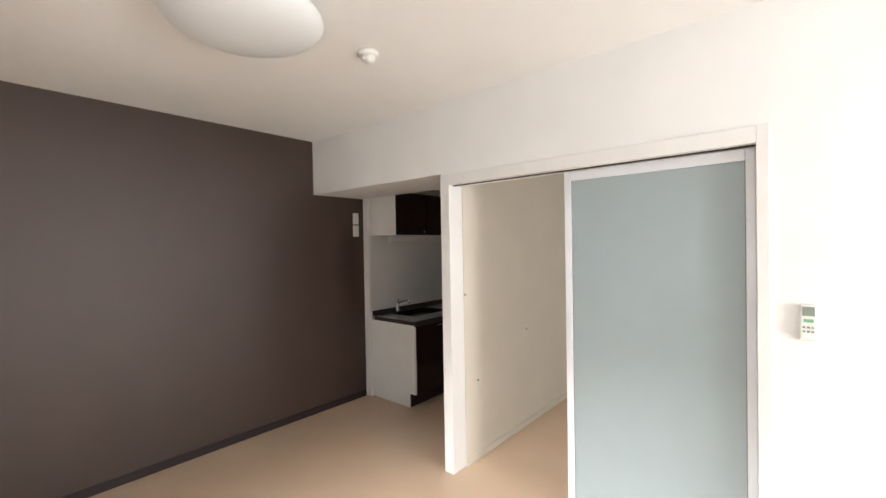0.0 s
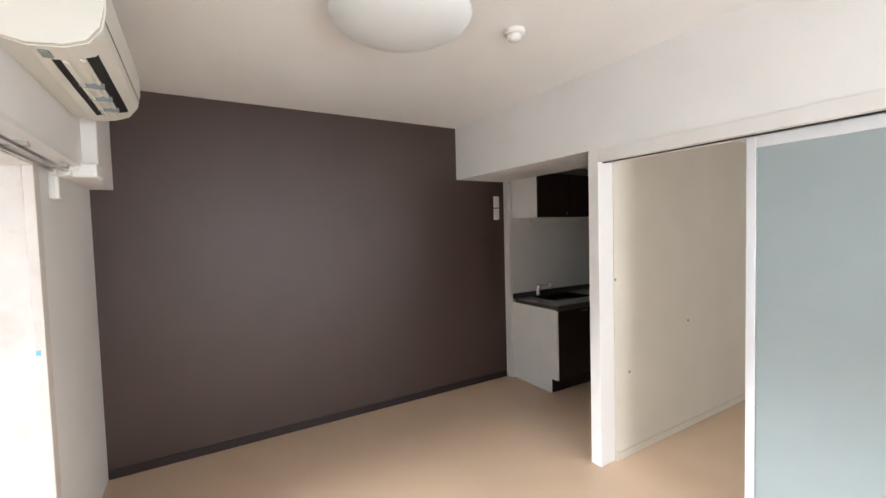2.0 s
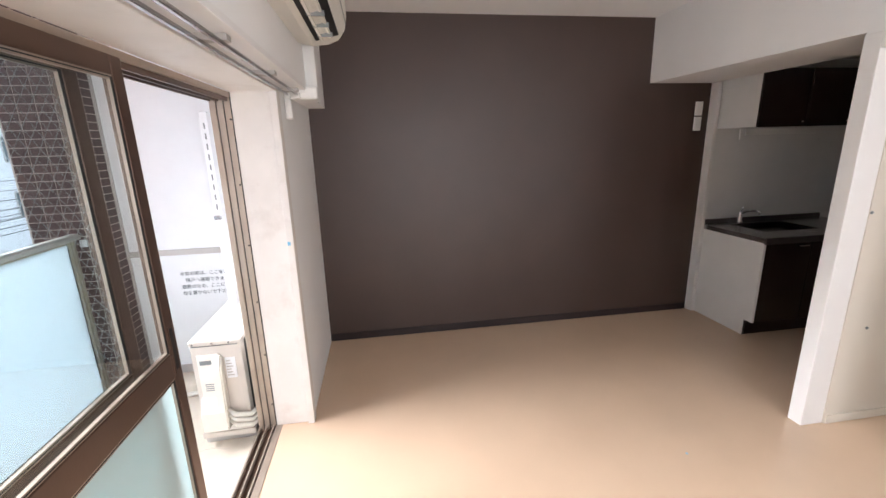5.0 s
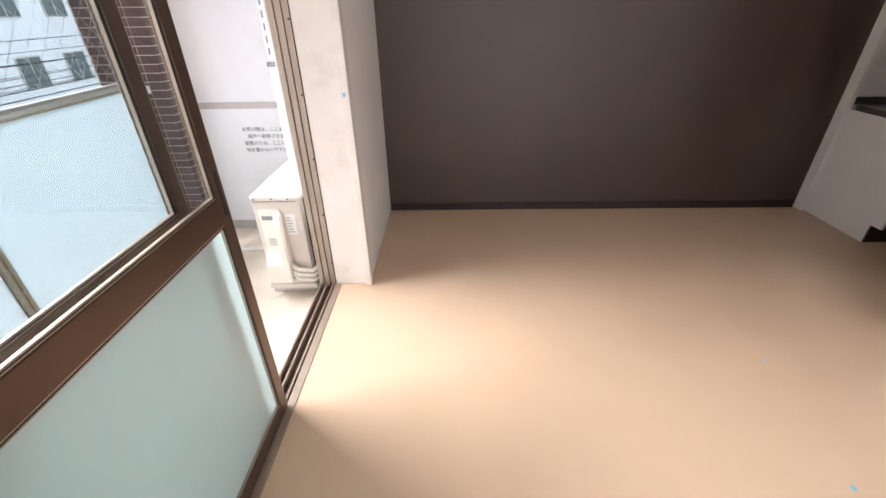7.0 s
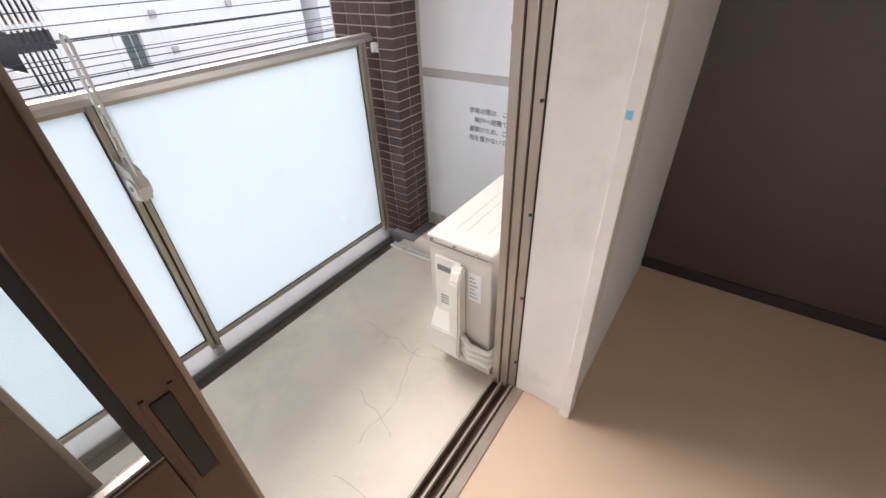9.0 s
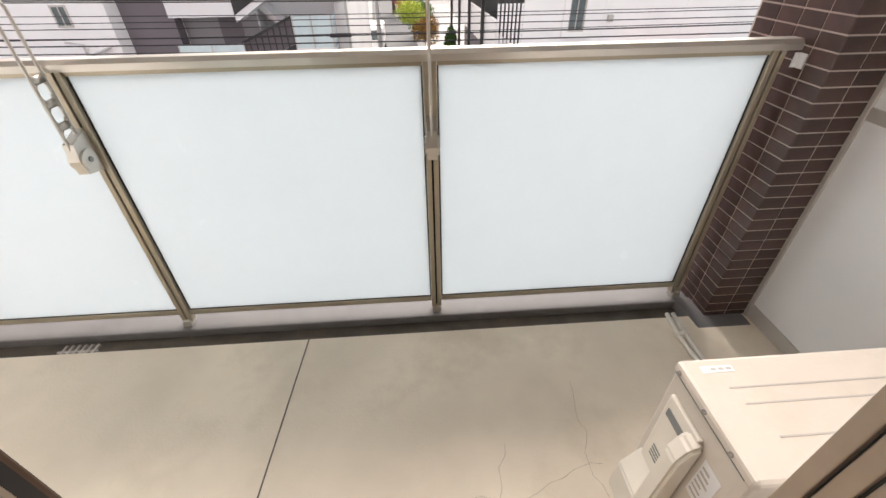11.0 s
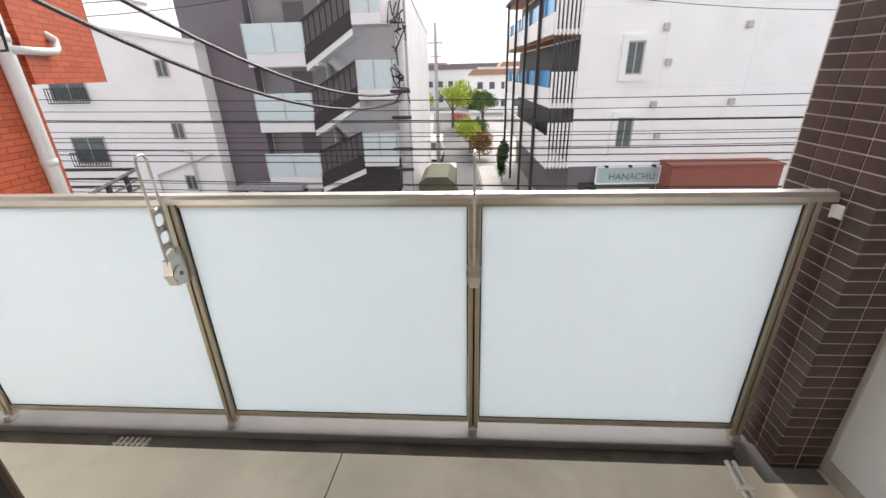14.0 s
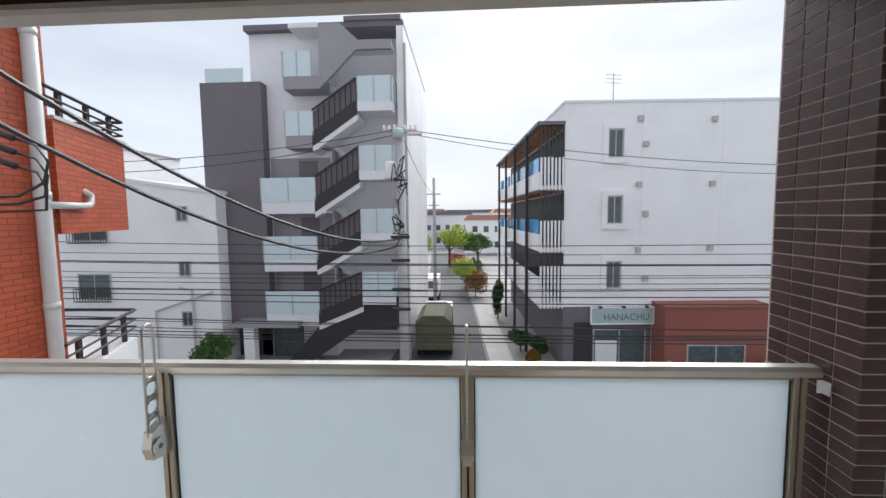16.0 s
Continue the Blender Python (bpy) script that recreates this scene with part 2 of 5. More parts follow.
# ---- room shell ----
XW, XE, YN, ZC = -3.0, 2.9, 2.89, 2.55
structure("floor", "beige glossy sheet floor of the room", "floor", FLOOR, (XW - 0.1, XE + 0.15, -0.058, 6.3, -0.12, 0.0))
structure("ceiling", "white papered ceiling", "ceiling", CEIL, (XW - 0.15, XE + 0.15, -0.15, YN + 0.1, ZC, ZC + 0.12))
structure("wall_west", "dark brown papered accent wall", "wall", DARK, (XW - 0.15, XW, 0.0, 3.47, 0, ZC))
structure("wall_kitchen_back", "white wall behind the kitchen unit", "wall", WALL, (XW - 0.15, XW, 3.47, 6.3, 0, ZC))
structure("wall_east", "plain white papered wall with a frosted side window", "wall", WALL, (XE, XE + 0.15, -0.15, 1.25, 0, ZC), (XE, XE + 0.15, 2.45, YN, 0, ZC),
          (XE, XE + 0.15, 1.25, 2.45, 0, 0.65), (XE, XE + 0.15, 1.25, 2.45, 1.85, ZC))


def frosted_window(name, label, y0, y1, z0, z1):
    w = thing(name, label, "window", (XE, (y0 + y1) / 2, z0), kind="structure")
    a, b, f = XE + 0.05, XE + 0.1, 0.05
    part("frame", boxes((a, b, y0, y0 + f, z0, z1), (a, b, y1 - f, y1, z0, z1), (a, b, y0 + f, y1 - f, z0, z0 + f), (a, b, y0 + f, y1 - f, z1 - f, z1)), ALU, w)
    part("pane", boxes((XE + 0.07, XE + 0.076, y0 + f, y1 - f, z0 + f, z1 - f)), FROST, w)


frosted_window("window_2", "white framed frosted side window", 1.25, 2.45, 0.65, 1.85)
# the hall window is assumed and unseen, added to hold the hall lamp
frosted_window("window_3", "white framed frosted window added to hold the hall lamp", 3.6, 4.8, 0.8, 2.0)
structure("baseboard_west", "dark brown baseboard along the accent wall", "baseboard", BASE, (XW, XW + 0.012, 0.125, 3.46, 0.0, 0.06), bevel=0.002)
structure("wall_north", "white papered wall round the sliding door", "wall", WALL,
          (0.36, XE, YN, YN + 0.12, 0, ZC), (-1.415, 0.36, YN, YN + 0.12, 2.045, ZC))
structure("beam_north", "white papered ceiling beam over the kitchen opening", "beam", WALL, (XW, -1.415, YN, 3.47, 2.055, ZC))
structure("ceiling_kitchen", "white ceiling of the kitchen nook", "ceiling", CEIL, (XW - 0.15, XE + 0.15, 3.47, 6.3, 2.25, 2.37), (-1.415, XE + 0.15, YN + 0.12, 3.47, 2.25, 2.37))
structure("wall_hall", "beige papered partition wall beside the kitchen", "wall", BEIGE, (-1.43, -1.335, YN + 0.13, 6.2, 0, 2.25))
structure("baseboard_hall", "pale baseboard along the hall wall", "baseboard", BEIGE, (-1.335, -1.325, YN + 0.14, 6.2, 0, 0.05), bevel=0.002)
structure("wall_hall_end", "plain wall closing the hall", "wall", WALL, (XW - 0.15, XE + 0.15, 6.2, 6.35, 0, 2.3))
structure("wall_hall_east", "plain wall closing the hall with an opening for the added window", "wall", WALL, (XE, XE + 0.15, YN, 3.6, 0, 2.3), (XE, XE + 0.15, 4.8, 6.2, 0, 2.3), (XE, XE + 0.15, 3.6, 4.8, 0, 0.8), (XE, XE + 0.15, 3.6, 4.8, 2.0, 2.3))
structure("trim_kitchen", "white painted upright strip at the end of the accent wall", "trim", TRIM, (XW, XW + 0.075, 3.475, 3.51, 0, 2.05), bevel=0.003)

# sliding door frame and leaf
dfr = thing("door_frame", "white painted frame of the sliding door opening", "door frame", (-1.4, YN, 0), kind="structure")
part("post", boxes((-1.415, -1.338, YN - 0.012, YN + 0.13, 0, 2.045), bevel=0.003), TRIM, dfr)
part("post", boxes((0.315, 0.36, YN - 0.012, YN + 0.13, 0, 2.045), bevel=0.003), TRIM, dfr)
part("head", boxes((-1.338, 0.315, YN - 0.012, YN + 0.13, 1.972, 2.045), bevel=0.003), TRIM, dfr)
part("track", boxes((-1.338, 0.315, YN + 0.03, YN + 0.045, 1.966, 1.974)), SEAL, dfr)
sd = thing("sliding_door", "frosted pale blue sliding door in a white aluminium frame", "door", (-0.1, YN + 0.06, 0))
y0, y1 = YN + 0.05, YN + 0.08
part("stile", boxes((-0.549, -0.509, y0, y1, 0.006, 1.965), bevel=0.003), ALU, sd)
part("stile", boxes((0.275, 0.311, y0, y1, 0.006, 1.965), bevel=0.003), ALU, sd)
part("top_rail", boxes((-0.509, 0.275, y0, y1, 1.912, 1.965), bevel=0.003), ALU, sd)
part("bottom_rail", boxes((-0.509, 0.275, y0, y1, 0.006, 0.08), bevel=0.003), ALU, sd)
part("sheet", boxes((-0.509, 0.275, y0 + 0.01, y1 - 0.012, 0.08, 1.912)), FROSTD, sd, "frosted pale blue sheet")
part("seal", boxes((-0.5105, -0.507, y0 + 0.004, y0 + 0.01, 0.08, 1.912), (0.272, 0.2755, y0 + 0.004, y0 + 0.01, 0.08, 1.912)), GASKET, sd)

# small plugs on the hall wall
for y, z in ((3.03, 1.215), (3.17, 0.575), (3.89, 0.83)):
    bm = bmesh.new()
    tube(bm, [(-1.3352, y, z), (-1.330, y, z)], 0.008, 12)
    tagged(part("wall_plug", bm, GASKET, None, smooth=True), "small grey plug in the beige hall wall", "wall plug", "plugs on the hall wall")

# ---- window wall ----
XJ, XR = -1.92, 0.08      # sides of the window opening
ZH = 1.88                 # its head
structure("wall_south", "white papered wall with the balcony window", "wall", WALL,
          (XW, XJ - 0.03, -0.13, 0.12, 0, ZC), (XR, XE, -0.13, 0.12, 0, ZC), (XJ - 0.03, XR, -0.13, 0.12, ZH + 0.03, ZC))
structure("beam_south", "white papered beam above the balcony window", "beam", WALL, (XW, -2.075, 0.12, 0.24, 1.89, ZC), (-2.075, XE, 0.12, 0.24, 1.925, ZC))
structure("trim_soffit", "white board under the window beam", "trim", TRIM, (-2.075, XE, 0.12, 0.25, 1.905, 1.927), bevel=0.002)
structure("trim_jamb", "cream window casing with a stepped edge", "trim", CASE, (XJ - 0.028, XJ, -0.09, 0.095, 0.0, ZH + 0.03), (XJ - 0.05, XJ + 0.02, 0.095, 0.132, 0.0, ZH + 0.06),
          (XR, XR + 0.03, -0.09, 0.13, 0, ZH + 0.03), (XJ, XR, -0.09, 0.13, ZH, ZH + 0.03), bevel=0.003)

wf = thing("window_1", "bronze aluminium frame of the sliding balcony window", "window frame", (-0.9, -0.07, 0), kind="structure")
for i, (a, b) in enumerate(((-0.188, -0.160), (-0.155, -0.127), (-0.122, -0.094))):
    part("side_track", boxes((XJ - 0.02, XJ + 0.012 - 0.004 * i, a, b, -0.02, ZH), bevel=0.002), BRONZE_L, wf)
    part("side_track", boxes((XR - 0.012, XR + 0.02, a, b, -0.02, ZH), bevel=0.002), BRONZE_L, wf)
part("gap", boxes((XJ - 0.02, XJ + 0.001, -0.188, -0.093, 0, ZH)), SEAL, wf)
part("head_track", boxes((XJ, XR, -0.188, -0.093, ZH - 0.025, ZH), bevel=0.002), BRONZE_L, wf)
for y in (-0.183, -0.148, -0.108):
    part("sill_rail", boxes((XJ, XR, y - 0.004, y + 0.004, -0.02, 0.006)), BRONZE_L, wf)
    part("head_rail", boxes((XJ, XR, y - 0.004, y + 0.004, ZH - 0.045, ZH - 0.02)), BRONZE, wf)
part("sill", boxes((XJ, XR, -0.193, -0.058, -0.06, -0.018)), BRONZE, wf)
part("threshold", boxes((XJ, XR, -0.095, -0.057, -0.03, 0.0035), bevel=0.001), BRONZE_L, wf)
for k in range(6):
    bm = bmesh.new()
    z = 0.15 + k * 0.32
    tube(bm, [(XJ + 0.003, -0.099, z), (XJ + 0.0085, -0.099, z)], 0.005, 8)
    part("screw", bm, SEAL, wf)


def sash(x0, x1, y, name, label, upper, wired):
    s = thing(name, label, "window sash", ((x0 + x1) / 2, y, 0.0))
    a, b = y - 0.016, y + 0.016
    part("stile", boxes((x0, x0 + 0.052, a, b, 0.008, ZH - 0.022), bevel=0.003), BRONZE, s)
    part("stile", boxes((x1 - 0.052, x1, a, b, 0.008, ZH - 0.022), bevel=0.003), BRONZE, s)
    part("top_rail", boxes((x0 + 0.052, x1 - 0.052, a, b, ZH - 0.075, ZH - 0.022), bevel=0.003), BRONZE, s)
    part("bottom_rail", boxes((x0 + 0.052, x1 - 0.052, a, b, 0.008, 0.07), bevel=0.003), BRONZE, s)
    part("middle_rail", boxes((x0 + 0.052, x1 - 0.052, a, b, 0.893, 0.978), bevel=0.003), BRONZE, s)
    part("edge_groove", boxes((x0 - 0.0015, x0 + 0.001, y - 0.008, y + 0.006, 0.02, ZH - 0.03)), SEAL, s)
    part("edge_lip", boxes((x0 - 0.006, x0, y + 0.007, y + 0.012, 0.02, ZH - 0.03)), BRONZE_L, s)
    p = part("upper_pane", boxes((x0 + 0.052, x1 - 0.052, y - 0.003, y + 0.003, 0.978, ZH - 0.075)), upper, s, "wired glass" if wired else "clear glass")
    p.visible_shadow = False
    q = part("lower_pane", boxes((x0 + 0.052, x1 - 0.052, y - 0.003, y + 0.003, 0.07, 0.893)), FROST, s, "frosted glass")
    g = 0.011
    for z0, z1 in ((0.978, ZH - 0.075), (0.07, 0.893)):
        for q in ((x0 + 0.052, x0 + 0.052 + g, z0, z1), (x1 - 0.052 - g, x1 - 0.052, z0, z1), (x0 + 0.052 + g, x1 - 0.052 - g, z0, z0 + g), (x0 + 0.052 + g, x1 - 0.052 - g, z1 - g, z1)):
            part("gasket", boxes((q[0], q[1], y + 0.004, y + 0.013, q[2], q[3])), BRONZE_L, s)
            part("gasket_lip", boxes((q[0], q[1], y + 0.013, y + 0.0142, q[2] + 0.004, q[3] - 0.004)), SEAL, s)
    if wired:
        w0, w1, z0, z1 = x0 + 0.052, x1 - 0.052, 0.978, ZH - 0.075
        bm = bmesh.new()
        step, r = 0.028, 0.0006
        for sgn in (1, -1):
            c = -3.0
            while c < 5.0:
                pts = []
                for x in (w0, w1):
                    z = c + sgn * 1.25 * (x - w0)
                    pts.append((x, z))
                (xa, za), (xb, zb) = pts
                lo, hi = min(za, zb), max(za, zb)
                if hi > z0 and lo < z1:
                    def cut(z):
                        return xa + (z - za) * (xb - xa) / (zb - za)
                    ends = []
                    for x, z in pts:
                        zc = min(max(z, z0), z1)
                        ends.append((cut(zc), y, zc))
                    if (Vector(ends[0]) - Vector(ends[1])).length > 0.01:
                        tube(bm, ends, r, 3)
                c += step * 1.6
        wm = part("wire_mesh", bm, WIRE, s)
    return s


inner = sash(-1.01, 0.06, -0.103, "window_sash", "bronze sliding sash with clear upper and frosted lower glass", GLASS, False)
part("pull", boxes((-0.993, -0.973, -0.0875, -0.0845, 0.915, 1.055), bevel=0.001), SEAL, inner, "dark recessed pull")
part("pull_rim", boxes((-0.999, -0.994, -0.088, -0.084, 0.905, 1.065), (-0.972, -0.967, -0.088, -0.084, 0.905, 1.065)), BRONZE, inner)
outer = sash(-0.90, 0.07, -0.158, "window_sash", "bronze sliding sash with wired upper glass", WIREGLASS, True)

# curtain rails under the soffit
cr = thing("curtain_rail", "double silver curtain rail under the window soffit", "curtain rail", (-1.0, 0.18, 1.905))
for y in (0.155, 0.205):
    part("rail", boxes((-2.06, 0.6, y - 0.006, y + 0.006, 1.876, 1.888), bevel=0.002), STEEL, cr)
    part("end_cap", boxes((-2.09, -2.055, y - 0.012, y + 0.012, 1.862, 1.893), bevel=0.004), PLAST, cr, "white end cap")
for x in (-2.0, -1.5, -0.95, -0.4, 0.2):
    part("bracket", boxes((x - 0.02, x + 0.02, 0.14, 0.222, 1.888, 1.905), bevel=0.002), GREYM, cr)

# ---- wall-mounted air conditioner ----
ac = thing("air_conditioner", "ivory wall-mounted air conditioner over the window", "air conditioner", (-1.7, 0.24, 2.2))
AX0, AX1, AY = -2.04, -1.15, 0.242
prof = [(AY, 2.20), (AY, 2.48), (AY + 0.18, 2.48), (AY + 0.215, 2.47), (AY + 0.24, 2.44), (AY + 0.25, 2.39), (AY + 0.25, 2.32), (AY + 0.238, 2.26), (AY + 0.205, 2.215), (AY + 0.15, 2.193), (AY + 0.07, 2.185)]
bm = bmesh.new()
prism(bm, prof, "x", AX0 + 0.02, AX1 - 0.02)
part("body", bm, ACW, ac, smooth=False)
for x0, x1 in ((AX0, AX0 + 0.02), (AX1 - 0.02, AX1)):
    bm = bmesh.new()
    prism(bm, [(AY + (u - AY) * 0.985, 2.34 + (v - 2.34) * 0.985) for u, v in prof], "x", x0, x1)
    part("side_cheek", bm, ACW, ac)
bm = bmesh.new()
prism(bm, [(AY + 0.10, 2.185), (AY + 0.212, 2.213), (AY + 0.21, 2.222), (AY + 0.10, 2.194)], "x", AX0 + 0.12, AX1 - 0.12)
part("outlet", bm, BLACK, ac, "dark air outlet")
for u in (0.125, 0.165):
    bm = bmesh.new()
    prism(bm, [(AY + u, 2.168 + (u - 0.075) * 0.32), (AY + u + 0.012, 2.164 + (u - 0.075) * 0.32), (AY + u + 0.014, 2.168 + (u - 0.075) * 0.32), (AY + u + 0.002, 2.174 + (u - 0.075) * 0.32)], "x", AX0 + 0.12, AX1 - 0.12)
    part("louvre", bm, ACW, ac)
for k in range(3):
    x = AX0 + 0.22 + k * 0.16
    part("vane", boxes((x, x + 0.003, AY + 0.12, AY + 0.19, 2.18, 2.20)), GASKET, ac)
part("panel_seam", boxes((AX0 + 0.02, AX1 - 0.02, AY + 0.2435, AY + 0.2465, 2.286, 2.289)), GASKET, ac)
part("sticker", boxes((AX1 - 0.1, AX1 - 0.045, AY + 0.085, AY + 0.11, 2.1835, 2.188)), LCD, ac)

ac.location.z -= 0.075

pc = thing("pipe_cover", "white pipe duct running from the air conditioner to the wall", "pipe duct", (-2.2, 0.24, 1.9))
part("duct", boxes((-2.235, -2.165, 0.237, 0.30, 1.93, 2.22), bevel=0.006), PLAST, pc)
part("elbow", boxes((-2.24, -2.09, 0.16, 0.305, 1.86, 1.93), bevel=0.012), PLAST, pc)
part("sleeve", boxes((-2.19, -2.12, 0.121, 0.16, 1.76, 1.90), bevel=0.012), PLAST, pc)

# ---- ceiling fittings ----
cl = thing("ceiling_light", "round milky white ceiling light, switched off", "ceiling light", (-1.26, 1.5, ZC))
bm = bmesh.new()
lathe(bm, [(0.265, -0.012), (0.302, -0.02), (0.31, -0.042), (0.29, -0.07), (0.24, -0.098), (0.16, -0.116), (0.07, -0.125), (0.0, -0.127)], (-1.26, 1.5, ZC), 64)
part("shade", bm, LAMP, cl, smooth=True)
bm = bmesh.new()
lathe(bm, [(0.255, -0.014), (0.255, 0.0)], (-1.26, 1.5, ZC), 48)
part("mount", bm, PLAST, cl)
fd = thing("smoke_detector", "small round white detector on the ceiling", "smoke detector", (-1.2, 2.09, ZC))
bm = bmesh.new()
lathe(bm, [(0.052, 0.0), (0.052, -0.016), (0.045, -0.022)], (-1.2, 2.09, ZC), 32)
part("base", bm, PLAST, fd, smooth=True)
bm = bmesh.new()
lathe(bm, [(0.034, -0.022), (0.034, -0.04), (0.027, -0.05), (0.0, -0.053)], (-1.2, 2.09, ZC), 32)
part("sensor", bm, PLAST, fd, smooth=True)

# switches and remote
for z in (1.79, 1.665):
    sw = thing("wall_switch", "white wall switch on the dark brown wall", "switch", (XW, 3.37, z), "switches by the kitchen")
    part("plate", boxes((XW, XW + 0.009, 3.335, 3.405, z, z + 0.115), bevel=0.003), PLAST, sw)
    part("rocker", boxes((XW + 0.009, XW + 0.013, 3.348, 3.392, z + 0.03, z + 0.085), bevel=0.001), PLAST, sw)
rm = thing("remote_control", "white air conditioner remote in its wall holder", "remote control", (0.457, YN, 1.21))
part("holder", boxes((0.430, 0.486, YN - 0.012, YN, 1.2, 1.275), bevel=0.004), PLAST, rm)
part("handset", boxes((0.432, 0.482, YN - 0.026, YN - 0.008, 1.21, 1.345), bevel=0.005), PLAST, rm)
part("display", boxes((0.438, 0.476, YN - 0.0275, YN - 0.0255, 1.30, 1.336)), LCD, rm)
for i in range(3):
    for j in range(2):
        x, z = 0.439 + i * 0.013, 1.235 + j * 0.016
        part("key", boxes((x, x + 0.009, YN - 0.0285, YN - 0.0255, z, z + 0.008), bevel=0.001), GASKET if (i + j) % 3 else GREENK, rm)
part("key", boxes((0.442, 0.472, YN - 0.0285, YN - 0.0255, 1.275, 1.288), bevel=0.001), GREENK, rm, "green key")

rm.location.x += 0.018
rm.location.z -= 0.03

# blue specks of marking tape on the floor and casing
for x, y, s in ((-1.27, 2.1, 0.012), (-0.672, 2.0, 0.02)):
    tagged(part("tape_speck", boxes((x, x + s, y, y + s * 0.8, 0.0, 0.0015)), BLUED), "tiny pale blue tape speck on the floor", "tape", "tape specks")
tagged(part("tape_speck", boxes((XJ + 0.02, XJ + 0.0212, 0.10, 0.115, 1.10, 1.12)), BLUED), "tiny pale blue tape speck on the casing", "tape", "tape specks")

# ---- kitchen ----
ku = thing("kitchen_unit", "compact kitchen base unit with white side and dark doors", "kitchen unit", (-2.7, 4.1, 0))
KY, KX = 3.515, -2.32
part("side_panel", boxes((XW + 0.02, KX, KY, KY + 0.02, 0.135, 0.80), (XW + 0.02, KX - 0.075, KY, KY + 0.02, 0.0, 0.135)), KWHITE, ku, "white laminate side")
part("carcass", boxes((XW + 0.02, KX - 0.022, KY + 0.02, 4.78, 0.135, 0.80)), KDARK, ku)
part("plinth", boxes((XW + 0.05, KX - 0.075, KY + 0.004, 4.78, 0.0, 0.135)), BASE, ku)
for y0, y1 in ((KY + 0.022, 3.95), (3.955, 4.36), (4.365, 4.775)):
    d = part("door", boxes((KX - 0.02, KX, y0, y1, 0.14, 0.79), bevel=0.002), KDARK, ku, "glossy dark door")
    part("handle", boxes((KX, KX + 0.012, y1 - 0.12, y1 - 0.03, 0.755, 0.766), bevel=0.002), STEEL, d, "steel handle")
wt = thing("worktop", "stainless steel worktop with a sunk basin", "worktop", (-2.7, 4.1, 0.8))
part("front_edge", boxes((KX + 0.002, KX + 0.022, KY - 0.01, 4.79, 0.79, 0.84), bevel=0.003), COUNTER, wt)
part("deck", boxes((XW + 0.02, KX + 0.002, KY - 0.01, 3.72, 0.80, 0.838), (XW + 0.02, XW + 0.13, 3.72, 4.25, 0.80, 0.838), (-2.52, KX + 0.002, 3.72, 4.25, 0.80, 0.838), (XW + 0.02, KX + 0.002, 4.25, 4.79, 0.80, 0.838)), STEEL, wt)
part("basin", boxes((XW + 0.13, -2.52, 3.72, 4.25, 0.66, 0.665), (XW + 0.125, XW + 0.13, 3.72, 4.25, 0.66, 0.83), (-2.52, -2.515, 3.72, 4.25, 0.66, 0.83), (XW + 0.13, -2.52, 3.715, 3.72, 0.66, 0.83), (XW + 0.13, -2.52, 4.25, 4.255, 0.66, 0.83)), STEEL, wt)
part("upstand", boxes((XW + 0.012, XW + 0.03, KY - 0.01, 4.79, 0.80, 0.875), bevel=0.003), COUNTER, wt)
tp = thing("mixer_tap", "chrome mixer tap behind the basin", "tap", (-2.9, 3.86, 0.838))
bm = bmesh.new()
lathe(bm, [(0.028, 0.0), (0.028, 0.012), (0.02, 0.02), (0.02, 0.09), (0.016, 0.1)], (-2.92, 3.86, 0.838), 20)
part("body", bm, CHROME, tp, smooth=True)
bm = bmesh.new()
tube(bm, [(-2.92, 3.86, 0.92), (-2.86, 3.875, 0.955), (-2.78, 3.89, 0.965), (-2.755, 3.895, 0.94)], 0.011, 10)
part("spout", bm, CHROME, tp, smooth=True)
bm = bmesh.new()
tube(bm, [(-2.92, 3.86, 0.935), (-2.88, 3.84, 0.985)], 0.008, 8)
part("lever", bm, CHROME, tp, smooth=True)
wc = thing("wall_cabinet", "dark laminate wall cabinet with a white side panel", "wall cabinet", (-2.8, 4.1, 1.68))
part("filler", boxes((XW + 0.012, -2.568, 3.53, 3.55, 1.675, 2.25)), KWHITE, wc, "white laminate side")
part("body", boxes((XW + 0.012, -2.568, 3.55, 4.78, 1.675, 2.1)), KWHITE, wc)
for y0, y1 in ((3.55, 3.95), (3.962, 4.36), (4.372, 4.78)):
    d = part("door", boxes((-2.567, -2.548, y0, y1, 1.67, 2.1), bevel=0.002), KDARK, wc, "glossy dark door")
    part("knob", boxes((-2.548, -2.533, y1 - 0.05, y1 - 0.03, 1.70, 1.712), bevel=0.003), CHROME, d, "chrome knob")
part("side_panel", boxes((-2.568, -2.548, 3.53, 3.55, 1.67, 2.1)), KDARK, wc)
structure("splashback", "pale grey kitchen panel behind the sink", "splashback", SPLASH, (XW, XW + 0.011, 3.51, 6.2, 0.875, 1.675))
kl = thing("kitchen_light", "white strip light under the wall cabinet", "light", (-2.9, 4.1, 1.66))
part("body", boxes((XW + 0.02, XW + 0.09, 3.78, 4.5, 1.615, 1.668), bevel=0.006), PLAST, kl)
part("pull_switch", boxes((XW + 0.09, XW + 0.1, 3.72, 3.76, 1.58, 1.668), bevel=0.004), PLAST, kl)

